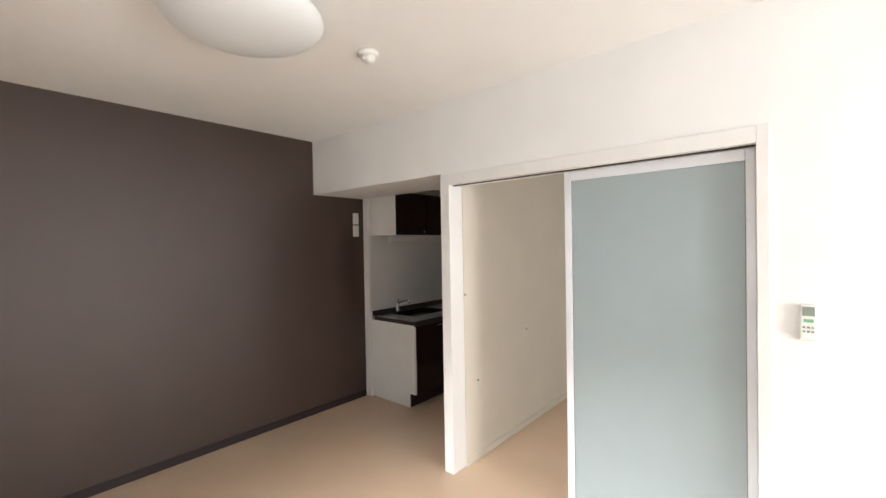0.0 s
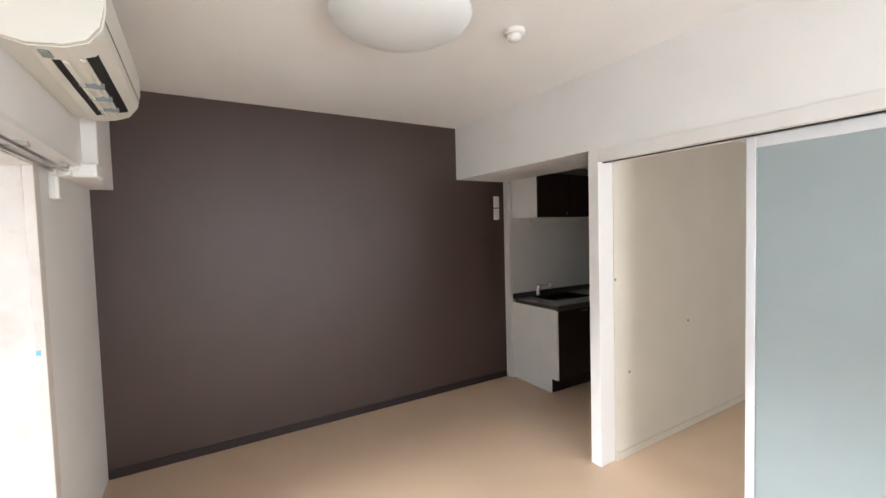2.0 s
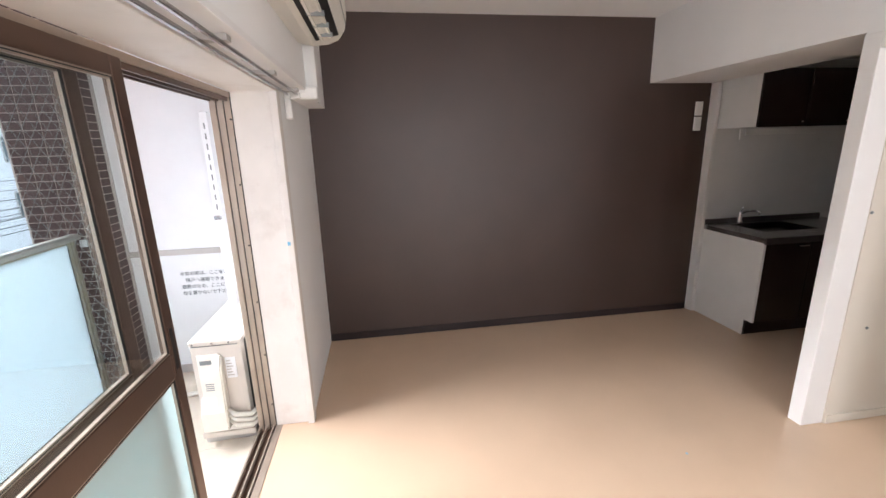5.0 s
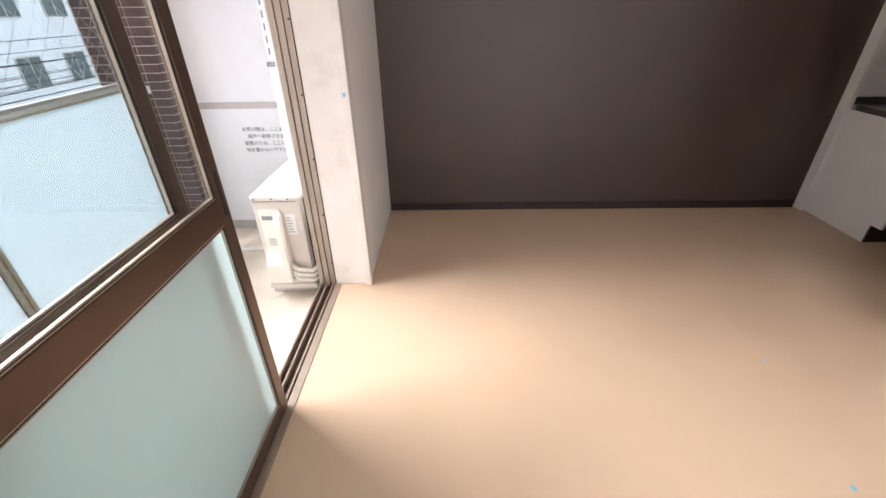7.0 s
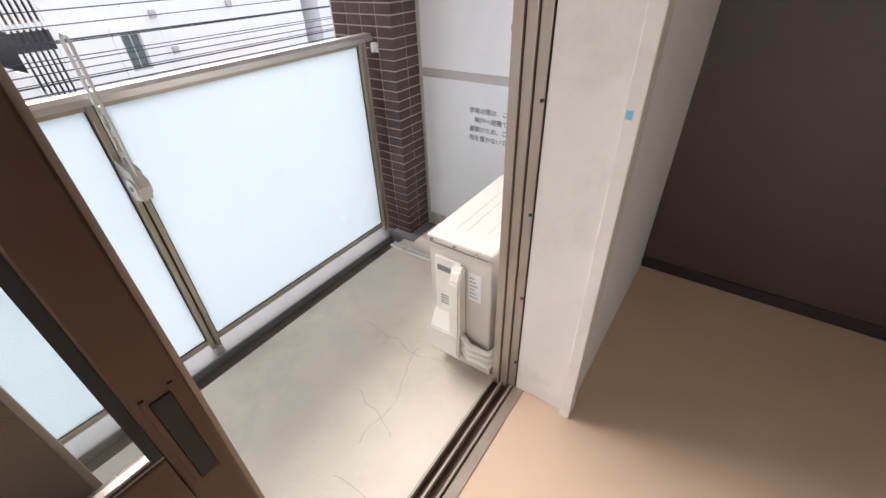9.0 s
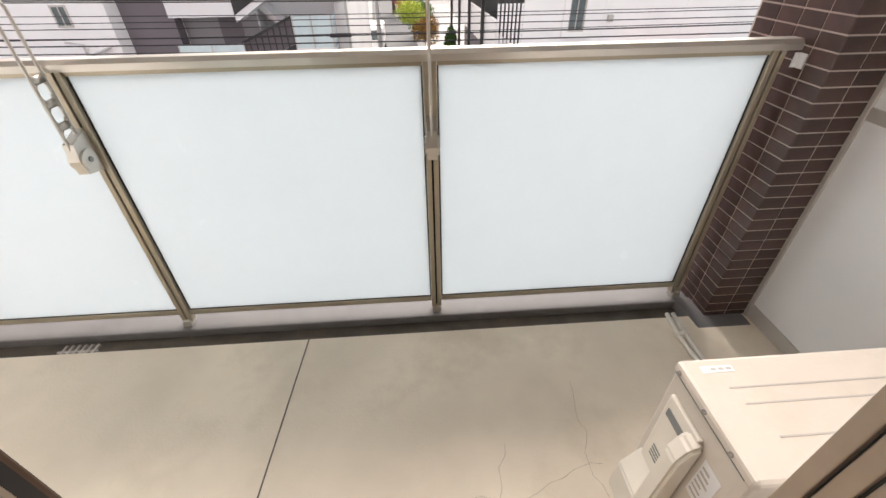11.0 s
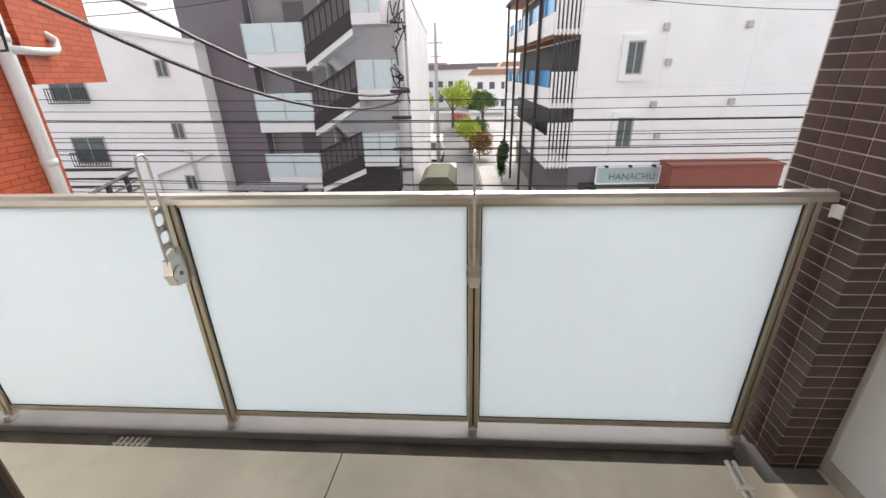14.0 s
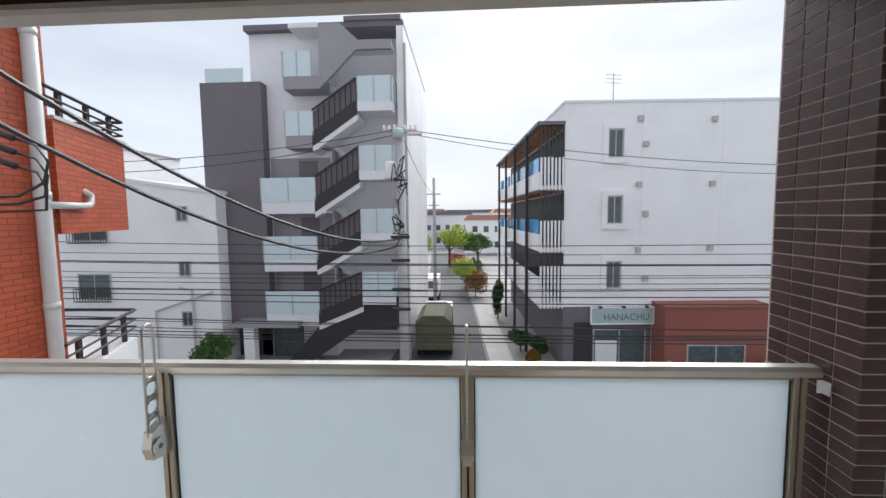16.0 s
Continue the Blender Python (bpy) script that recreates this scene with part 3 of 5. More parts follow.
# ---- balcony ----
XP, YR = -2.95, -1.46     # partition plane, railing plane
bm = bmesh.new()
prism(bm, [(-0.155, -0.3), (-0.155, -0.10), (-1.285, -0.14), (-1.285, -0.3)], "x", -3.6, 1.4)
tagged(part("balcony_floor", bm, CONC), "pale beige cracked concrete balcony floor", "balcony floor", kind="structure")
# gutter bed in one dark, mottled brown
structure("gutter", "dark drain gutter along the balcony edge", "gutter", GUTTER, (-2.92, 1.4, -1.405, -1.285, -0.32, -0.2))
structure("ledge", "grey coated balcony edge ledge", "ledge", LEDGE, (-2.735, 1.4, -1.62, -1.40, -0.175, -0.15), (-2.735, 1.4, -1.60, -1.41, -0.45, -0.175), bevel=0.006)
structure("facade_below", "pale facade of the house below the balcony", "facade", PANELW, (-6, 6, -0.14, 6.4, -5.2, -0.31))
structure("facade_side", "pale facade of the house beside the room", "facade", PANELW, (-6, XW - 0.15, -0.13, 0.12, -0.3, 5), (XE + 0.15, 6, -0.13, 0.12, -0.3, 5))
structure("balcony_soffit", "pale grey coated underside of the balcony above", "soffit", SOFF, (-3.6, 1.6, -1.62, -0.13, 2.56, 2.75), (-3.6, 1.6, -1.66, -1.56, 2.52, 2.56))
structure("balcony_wall_end", "white balcony end wall", "wall", PANELW, (1.3, 1.4, -1.6, -0.13, -0.3, 2.56))

# expansion joint and cracks
bm = bmesh.new()
prism(bm, [(-0.796, -1.285), (-0.790, -1.285), (-0.740, -0.16), (-0.746, -0.16)], "z", -0.17, -0.099)
for v in bm.verts:
    v.co.z += (v.co.y + 0.155) * 0.0354
tagged(part("floor_joint", bm, GUTTER), "thin dark joint across the balcony concrete", "joint", kind="structure")
crk = random.Random(5)
for n_, (x, y, dx, dy, steps) in enumerate(((-1.95, -0.95, 0.0, 1, 14), (-1.95, -0.6, 1, 0.12, 12), (-0.35, -0.55, 1, 0.1, 7), (-1.3, -0.5, 0.25, 1, 6), (-1.62, -0.7, 0.4, 0.7, 8))):
    pts = []
    for k in range(steps):
        pts.append((x, y, -0.0998 + (y + 0.155) * 0.0354))
        x += 0.05 * dx + crk.uniform(-0.022, 0.022)
        y += 0.045 * dy + crk.uniform(-0.02, 0.02)
        if y > -0.2:
            break
    bm = bmesh.new()
    tube(bm, pts, 0.0004, 4)
    tagged(part("floor_crack", bm, GUTTER), "hairline crack in the balcony concrete", "crack", kind="structure")

# railing
rl = thing("balcony_railing", "champagne aluminium balcony railing with milky glass panels", "railing", (-1.4, YR, -0.15))
posts = (1.07, -0.172, -1.413, -2.67)
for i, x in enumerate(posts):
    for dx in (-0.024, 0.004):
        part("post", boxes((x + dx, x + dx + 0.02, YR - 0.02, YR + 0.022, -0.125, 1.048), bevel=0.002), RAILM, rl)
    part("post_web", boxes((x - 0.004, x + 0.004, YR - 0.015, YR + 0.008, -0.12, 1.043)), SEAL, rl)
    part("foot", boxes((x - 0.02, x + 0.02, YR - 0.02, YR + 0.035, -0.15, -0.115), bevel=0.004), RAILT, rl, "silver foot")
bm = bmesh.new()
prism(bm, [(YR - 0.035, 1.048), (YR + 0.035, 1.048), (YR + 0.035, 1.07), (YR + 0.022, 1.084), (YR - 0.022, 1.084), (YR - 0.035, 1.07)], "x", -2.78, 1.3)
part("handrail", bm, RAILT, rl, "silver handrail")
part("handrail_bracket", boxes((-2.7345, -2.728, YR + 0.04, YR + 0.072, 0.992, 1.042), (-2.7345, -2.712, YR + 0.036, YR + 0.042, 0.992, 1.042), bevel=0.002), PANELW, rl, "white wall bracket")
for a, b in zip(posts, posts[1:]):
    x0, x1 = b + 0.026, a - 0.026
    part("bottom_rail", boxes((x0, x1, YR - 0.014, YR + 0.014, -0.087, -0.06), bevel=0.002), RAILM, rl)
    part("top_bead", boxes((x0, x1, YR - 0.012, YR + 0.012, 1.03, 1.048)), RAILM, rl)
    part("glass_panel", boxes((x0 + 0.004, x1 - 0.004, YR - 0.004, YR + 0.004, -0.06, 1.03)), FROSTB, rl, "milky white glass panel")
    part("seal", boxes((x0, x0 + 0.005, YR - 0.006, YR + 0.007, -0.06, 1.03), (x1 - 0.005, x1, YR - 0.006, YR + 0.007, -0.06, 1.03), (x0, x1, YR - 0.006, YR + 0.007, -0.062, -0.056)), SEAL, rl)

# clothes-pole arms, folded up on the railing posts
def pole_arm(x, name="pole_arm"):
    y = YR + 0.075
    t = thing(name, "silver hinged clothes-pole arm folded up on the railing post", "pole arm", (x, y, 0.75), "clothes-pole arms")
    bm = bmesh.new()
    prism(bm, [(YR + 0.022, 0.70), (y + 0.03, 0.72), (y + 0.04, 0.77), (y + 0.03, 0.83), (YR + 0.022, 0.86)], "x", x - 0.018, x + 0.018)
    part("bracket", bm, RAILT, t)
    bm = bmesh.new()
    tube(bm, [(x - 0.026, y, 0.765), (x + 0.026, y, 0.765)], 0.036, 20)
    part("hinge", bm, RAILT, t, smooth=False)
    bm = bmesh.new()
    tube(bm, [(x - 0.03, y, 0.765), (x + 0.03, y, 0.765)], 0.01, 10)
    part("bolt", bm, GASKET, t)
    # flat slotted bar: a rounded rim with cross webs
    bm = bmesh.new()
    w, h0, h1, n = 0.029, 0.80, 1.228, 10
    ring = [(x, y + w * math.cos(math.pi * k / n), h1 + w * math.sin(math.pi * k / n)) for k in range(n + 1)]
    ring += [(x, y - w * math.cos(math.pi * k / n), h0 - w * math.sin(math.pi * k / n)) for k in range(n + 1)]
    tube(bm, ring + ring[:2], 0.0055, 6)
    for z0, z1 in ((0.775, 0.825), (0.875, 0.9), (0.95, 0.975), (1.025, 1.05)):
        box(bm, x - 0.004, x + 0.004, y - w, y + w, z0, z1)
    for zc in (0.85, 0.925, 1.0):
        for sy in (-1, 1):
            for sz in (-1, 1):
                prism(bm, [(y + sy * w, zc + sz * 0.028), (y + sy * w, zc + sz * 0.008), (y + sy * w * 0.45, zc + sz * 0.028)], "x", x - 0.004, x + 0.004)
    part("bar", bm, RAILT, t, smooth=True)
    return t


pole_arm(-0.16)
pole_arm(-1.411)

# brown tiled pillar
pillar = thing("pillar", "dark brown glazed tile pillar at the balcony edge", "pillar", (-2.83, -1.4, -0.165), kind="structure")
part("core", boxes((-3.11, -2.739, -1.72, -1.286, -0.3, 2.56)), MORTAR, pillar, "pale mortar core")
structure("pillar_pad", "dark grey pad round the pillar foot", "pad", LEDGE, (-2.93, -2.66, -1.415, -1.2, -0.3, -0.137), bevel=0.004)

# partition board with notice
pt = thing("partition_board", "white breakaway balcony partition board with printed notice", "partition", (XP, -0.8, -0.14))
part("upper_board", boxes((XP - 0.02, XP, -1.28, -0.13, 0.89, 2.3)), PANELW, pt)
part("lower_board", boxes((XP - 0.02, XP, -1.28, -0.13, -0.06, 0.845)), PANELW, pt)
part("band", boxes((XP - 0.025, XP + 0.006, -1.28, -0.13, 0.845, 0.89), bevel=0.002), GREYM, pt, "grey aluminium band")
part("bottom_strip", boxes((XP - 0.025, XP + 0.006, -1.28, -0.13, -0.145, -0.06), bevel=0.002), GREYM, pt)
part("top_strip", boxes((XP - 0.025, XP + 0.006, -1.28, -0.13, 2.3, 2.56), bevel=0.002), GREYM, pt)
part("side_strip", boxes((XP - 0.025, XP + 0.01, -1.2855, -1.264, -0.145, 2.56), bevel=0.002), GREYM, pt)


def lettering(text, size, m, parent, label=""):
    cu = bpy.data.curves.new("lettering", "FONT")
    cu.body, cu.size, cu.extrude = text, size, 0.0008
    ob = new("lettering_curve", cu)
    ob.matrix_world = m
    bpy.context.view_layer.update()
    me = bpy.data.meshes.new_from_object(ob.evaluated_get(bpy.context.evaluated_depsgraph_get()))
    me.transform(m)
    bpy.data.objects.remove(ob)
    me.transform(Matrix.Translation(-base_of(parent)))
    o = new("lettering", me)
    me.materials.clear()
    me.materials.append(INK)
    o.parent = parent
    return tagged(o, label)


for i, (text, dy) in enumerate((("非常の際は、ここを破り", 0.0), ("隣戸へ避難できます", 0.035), ("避難のため、ここに", 0.0), ("物を置かないで下さい", 0.0))):
    lettering(text, 0.035, Matrix.Translation((XP + 0.0015, -0.947 + dy, 0.682 - i * 0.052)) @ pose(0, 0, 0, 90, 0, 90), pt, "dark printed notice")

# white slotted panel by the window frame outside
sp = thing("shutter_panel", "narrow white slotted steel panel beside the window outside", "panel", (-2.4, -0.37, 0.6))
part("panel", boxes((-2.60, -2.37, -0.395, -0.38, 0.60, 1.83), bevel=0.003), PANELW, sp)
part("edge", boxes((-2.38, -2.365, -0.41, -0.37, 0.60, 1.83), bevel=0.003), PANELW, sp)
part("wall_bracket", boxes((-2.56, -2.52, -0.38, -0.13, 1.60, 1.66)), PANELW, sp)
for k in range(9):
    z = 1.25 + k * 0.06
    part("slot", boxes((-2.366, -2.3635, -0.394, -0.386, z, z + 0.035)), GASKET, sp)
part("latch", boxes((-2.37, -2.34, -0.41, -0.37, 1.19, 1.215), bevel=0.004), STEEL, sp, "steel latch")

# ---- outdoor unit ----
ou = thing("outdoor_unit", "weathered ivory air conditioner outdoor unit on the balcony", "outdoor unit", (-2.3, -0.38, -0.14))
OX0, OX1, OY0, OY1, OZ0, OZ1 = -2.72, -1.95, -0.504, -0.232, -0.045, 0.572
part("base_pan", boxes((OX0 - 0.005, OX1 + 0.006, OY0 - 0.012, OY1 + 0.012, OZ0 - 0.005, OZ0 + 0.03), bevel=0.004), OUTW, ou)
part("casing", boxes((OX0, OX1, OY0, OY1 - 0.02, OZ0 + 0.03, OZ1 - 0.03), (OX1 - 0.06, OX1, OY1 - 0.03, OY1, OZ0 + 0.03, OZ1 - 0.03), bevel=0.006), OUTW, ou)
part("rear_coil", boxes((OX0 + 0.02, OX1 - 0.065, OY1 - 0.02, OY1 - 0.008, OZ0 + 0.05, OZ1 - 0.05)), BLACK, ou, "dark heat exchanger")
part("top_panel", boxes((OX0 - 0.006, OX1 + 0.006, OY0 - 0.006, OY1 + 0.006, OZ1 - 0.032, OZ1), bevel=0.01), OUTW, ou)
part("seam", boxes((OX1 - 0.002, OX1 + 0.0015, OY0 + 0.004, OY1 - 0.018, OZ1 - 0.036, OZ1 - 0.0325)), GASKET, ou)
for y, x1 in ((OY0 + 0.075, -2.02), (OY0 + 0.115, -2.03), (OY0 + 0.19, -2.05)):
    part("groove", boxes((OX0 + 0.05, x1, y, y + 0.004, OZ1 - 0.001, OZ1 + 0.0008)), GREYM, ou)
part("label", boxes((-2.06, -1.985, OY0 + 0.018, OY0 + 0.036, OZ1, OZ1 + 0.001)), PANELW, ou, "small printed label")
for k in range(3):
    part("print_bar", boxes((-2.055 + k * 0.018, -2.043 + k * 0.018, OY0 + 0.024, OY0 + 0.030, OZ1 + 0.001, OZ1 + 0.0015)), GREYM, ou)
for y in (OY0 + 0.02, OY0 + 0.12, OY1 - 0.06):
    bm = bmesh.new()
    tube(bm, [(OX1 + 0.005, y, OZ1 - 0.016), (OX1 + 0.010, y, OZ1 - 0.016)], 0.006, 10)
    part("screw", bm, STEEL, ou)
# valve cover: a sloped hood with a grip
bm = bmesh.new()
box(bm, OX1, OX1 + 0.012, OY0 + 0.03, OY0 + 0.15, 0.10, 0.49, bevel=0.004)
part("service_panel", bm, OUTP, ou)
bm = bmesh.new()
prism(bm, [(OX1, 0.02), (OX1 + 0.055, 0.02), (OX1 + 0.06, 0.05), (OX1 + 0.055, 0.15), (OX1 + 0.012, 0.22), (OX1, 0.24)], "y", OY0 + 0.02, OY0 + 0.16)
bmesh.ops.bevel(bm, geom=bm.edges[:], offset=0.006, segments=2, affect="EDGES")
part("valve_cover", bm, OUTP, ou, "ivory plastic valve cover")
bm = bmesh.new()
prism(bm, [(OX1, 0.15), (OX1 + 0.058, 0.15), (OX1 + 0.05, 0.42), (OX1 + 0.03, 0.47), (OX1, 0.485)], "y", OY0 + 0.115, OY0 + 0.165)
bmesh.ops.bevel(bm, geom=bm.edges[:], offset=0.008, segments=2, affect="EDGES")
part("grip", bm, OUTP, ou)
part("grip_recess", boxes((OX1 + 0.0115, OX1 + 0.0145, OY0 + 0.045, OY0 + 0.112, 0.43, 0.455)), GASKET, ou)
for k in range(4):
    z = 0.265 + k * 0.013
    part("vent_slit", boxes((OX1 + 0.0115, OX1 + 0.0135, OY0 + 0.055, OY0 + 0.105, z, z + 0.005)), GASKET, ou)
part("rating_plate", boxes((OX1, OX1 + 0.0012, OY0 + 0.175, OY0 + 0.23, 0.33, 0.46)), PANELW, ou, "printed rating plate")
for k in range(6):
    part("print_bar", boxes((OX1 + 0.0012, OX1 + 0.0018, OY0 + 0.18, OY0 + 0.215 - 0.006 * (k % 3), 0.345 + k * 0.018, 0.352 + k * 0.018)), GREYM, ou)
for k, z in enumerate((0.04, 0.075, 0.11)):
    bm = bmesh.new()
    tube(bm, [(OX1 + 0.02, OY0 + 0.16, z + 0.03), (OX1 + 0.035, OY0 + 0.2, z), (OX1 + 0.02, OY1 + 0.01, z - 0.015), (OX1 - 0.08, OY1 + 0.05, z - 0.005), (OX1 - 0.12, -0.14, z + 0.1)], 0.014, 10)
    part("refrigerant_pipe", bm, OUTP, ou, "taped refrigerant pipe", smooth=True)
for x in (OX0 + 0.12, OX1 - 0.08):
    part("foot", boxes((x - 0.035, x + 0.035, OY0 - 0.02, OY1 + 0.02, -0.135, OZ0 - 0.005), bevel=0.004), GREYM, ou)
dh = thing("drain_hose", "two pale drain hoses lying on the balcony floor", "hose", (-2.6, -0.9, -0.14))
for k, dx in enumerate((0.0, 0.03)):
    bm = bmesh.new()
    tube(bm, [(-2.60 + dx, -0.48, -0.101), (-2.60 + dx, -0.75, -0.110), (-2.565 + dx, -1.0, -0.119), (-2.57 + dx * 1.2, -1.17, -0.125), (-2.585 + dx, -1.30, -0.131)], 0.011, 8)
    part("hose", bm, OUTP, dh, smooth=True)
part("tape", boxes((-2.585, -2.52, -1.17, -1.15, -0.137, -0.110), bevel=0.004), OUTP, dh)
fg = thing("floor_drain", "small rusty drain grate in the gutter", "drain", (0.3, -1.345, -0.2))
for k in range(6):
    part("bar", boxes((0.25 + k * 0.03, 0.262 + k * 0.03, -1.385, -1.305, -0.2, -0.19)), GREYM, fg)
part("cross_bar", boxes((0.24, 0.43, -1.35, -1.34, -0.2, -0.191)), GREYM, fg)

# ---- street and buildings opposite ----
GZ = -5.2
ASPH = mat("asphalt", (0.085, 0.085, 0.09), 0.85, var=0.12, scale=1.2, bump=0.05, grain=40)
GRND = mat("paved_ground", (0.30, 0.29, 0.28), 0.85, var=0.15, scale=0.4, bump=0.03, grain=15)
PAVE = mat("pale_paving", (0.46, 0.44, 0.42), 0.8, var=0.12, scale=1.5, bump=0.03, grain=20)
OFFW = mat("white_render", (0.90, 0.885, 0.88), 0.8, var=0.025, scale=0.8, bump=0.03, grain=30, stain=(0.79, 0.77, 0.76), stain_scale=0.3)
LGREY = mat("pale_grey_render", (0.80, 0.80, 0.81), 0.8, var=0.03, scale=0.8, bump=0.03, grain=30)
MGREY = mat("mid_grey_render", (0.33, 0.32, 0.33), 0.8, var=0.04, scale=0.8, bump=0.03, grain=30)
DGREY = mat("dark_grey_cladding", (0.17, 0.15, 0.165), 0.7, var=0.05, scale=0.7, bump=0.02, grain=20)
CHAR = mat("charcoal_grey", (0.035, 0.033, 0.036), 0.6, var=0.1, bump=0.01)
BGLASS = mat("frosted_balcony_glass", (0.62, 0.74, 0.76), 0.2, var=0.03, bump=0)
BLUEG = mat("blue_balcony_glass", (0.06, 0.36, 0.72), 0.15, var=0.1, bump=0)
WGLASS = mat("dark_window_glass", (0.10, 0.125, 0.13), 0.08, var=0.2, bump=0)
ORANGEW = mat("orange_wood_soffit", (0.40, 0.15, 0.05), 0.6, var=0.15, bump=0.02)
REDBR = mat("red_brown_render", (0.30, 0.10, 0.075), 0.75, var=0.06, bump=0.03, grain=30)
OTILE = bricked("orange_tile", (0.52, 0.105, 0.04), (0.40, 0.075, 0.03), (0.22, 0.05, 0.03), 0.235, 0.075, 0.006, 0.45)
PIPEW = mat("pale_grey_pipe", (0.56, 0.56, 0.545), 0.45, var=0.04, bump=0)
SIGNM = mat("pale_sign_board", (0.42, 0.53, 0.53), 0.5, var=0.05, bump=0)
CABLE = mat("black_cable", (0.025, 0.025, 0.028), 0.5, var=0.1, bump=0)
POLEM = mat("concrete_pole", (0.52, 0.52, 0.52), 0.7, var=0.08, bump=0.02)
OLIVE = mat("olive_tarpaulin", (0.10, 0.105, 0.06), 0.8, var=0.15, scale=3, bump=0.04, grain=20)
LEAF = mat("light_leaves", (0.38, 0.46, 0.06), 0.6, var=0.3, scale=2, bump=0)
LEAFD = mat("dark_leaves", (0.08, 0.16, 0.04), 0.6, var=0.3, scale=2, bump=0)
LEAFO = mat("rusty_leaves", (0.30, 0.16, 0.03), 0.6, var=0.3, scale=2, bump=0)
PINK = mat("pink_blossom", (0.55, 0.12, 0.16), 0.6, var=0.3, scale=3, bump=0)
BARK = mat("bark", (0.10, 0.07, 0.05), 0.9, var=0.2, bump=0.05)
TERRA = mat("terracotta_roof", (0.40, 0.22, 0.15), 0.8, var=0.1, bump=0.03)

structure("ground", "grey paved ground of the neighbourhood", "ground", GRND, (-400, 400, -1500, 0.5, GZ - 0.6, GZ))
bm = bmesh.new()
bm.faces.new([bm.verts.new(p) for p in ((2.4, -15.5, GZ + 0.01), (-2.55, -15.5, GZ + 0.01), (-2.0, -31, GZ + 0.01), (0.3, -75, GZ + 0.01), (4.6, -75, GZ + 0.01), (1.4, -31, GZ + 0.01))])
tagged(part("road", bm, ASPH), "dark asphalt side street running away", "road", kind="structure")
structure("road_crossing", "dark asphalt road in front of the house", "road", ASPH, (-60, 60, -15.5, -8.5, GZ, GZ + 0.01))
bm = bmesh.new()
prism(bm, [(-2.6, -16.5), (-3.7, -16.5), (-3.3, -31), (-2.1, -31)], "z", GZ, GZ + 0.12)
tagged(part("pavement", bm, PAVE), "pale pavement with a raised kerb beside the street", "pavement", kind="structure")


def window(parent, x0, x1, y, z0, z1, surround=None, bars=False):
    """A framed window in a wall that faces +y."""
    w = part("window", boxes((x0, x1, y - 0.02, y + 0.012, z0, z1)), WGLASS, parent, "dark window glass")
    f = 0.06
    part("frame", boxes((x0 - f, x0, y - 0.02, y + 0.04, z0 - f, z1 + f), (x1, x1 + f, y - 0.02, y + 0.04, z0 - f, z1 + f), (x0, x1, y - 0.02, y + 0.04, z0 - f, z0), (x0, x1, y - 0.02, y + 0.04, z1, z1 + f),
                        ((x0 + x1) / 2 - 0.02, (x0 + x1) / 2 + 0.02, y, y + 0.03, z0, z1)), GREYM, w)
    if surround:
        g = surround
        part("surround", boxes((x0 - f - g, x0 - f, y - 0.02, y + 0.1, z0 - f - g, z1 + f + g), (x1 + f, x1 + f + g, y - 0.02, y + 0.1, z0 - f - g, z1 + f + g),
                               (x0 - f, x1 + f, y - 0.02, y + 0.1, z0 - f - g, z0 - f), (x0 - f, x1 + f, y - 0.02, y + 0.1, z1 + f, z1 + f + g)), OFFW, w)
    if bars:
        bm = bmesh.new()
        n = int((x1 - x0 + 0.3) / 0.13)
        for k in range(n + 1):
            x = x0 - 0.15 + k * (x1 - x0 + 0.3) / n
            box(bm, x - 0.012, x + 0.012, y + 0.2, y + 0.225, z0 - 0.15, z0 + 0.45)
        for z in (z0 - 0.15, z0 + 0.45):
            box(bm, x0 - 0.15, x1 + 0.15, y + 0.19, y + 0.235, z - 0.02, z + 0.02)
        part("window_guard", bm, CHAR, w)


# white corner building with slatted balconies; built square, then turned a little
rb = thing("apartment_building", "white four-storey building with slatted blue-glass balconies", "building", (-5.72, -18, GZ))
TOP = 6.35
part("wall", boxes((-15.8, -5.72, -33, -18, -2.4, TOP)), OFFW, rb)
part("base_wall", boxes((-9.6, -5.72, -33, -18, GZ, -2.4)), DGREY, rb)
part("base_wall", boxes((-15.8, -9.6, -33, -18.0, GZ, -2.4)), OFFW, rb)
part("roof", boxes((-15.85, -5.67, -33, -17.95, TOP, TOP + 0.1)), LGREY, rb)
for x in (-9.0, -12.4):
    part("wall_joint", boxes((x - 0.012, x + 0.012, -18.0, -17.994, -2.4, TOP)), LGREY, rb)
for z in (3.6, 0.75, -2.0):
    part("wall_joint", boxes((-15.8, -5.72, -18.0, -17.994, z - 0.01, z + 0.01)), LGREY, rb)
for z0 in (4.1, 1.28, -1.55):
    window(rb, -8.15, -7.6, -18.0, z0, z0 + 1.1, surround=0.22)
for x, z in ((-9.15, 4.6), (-8.9, 5.67), (-12.0, 5.6), (-9.19, 1.66), (-8.9, 2.9), (-12.0, 2.9), (-12.0, 0.15), (-9.25, -1.15), (-8.9, 0.1)):
    part("vent_hood", boxes((x - 0.11, x + 0.11, -18, -17.86, z - 0.12, z + 0.12), bevel=0.02), GREYM, rb)
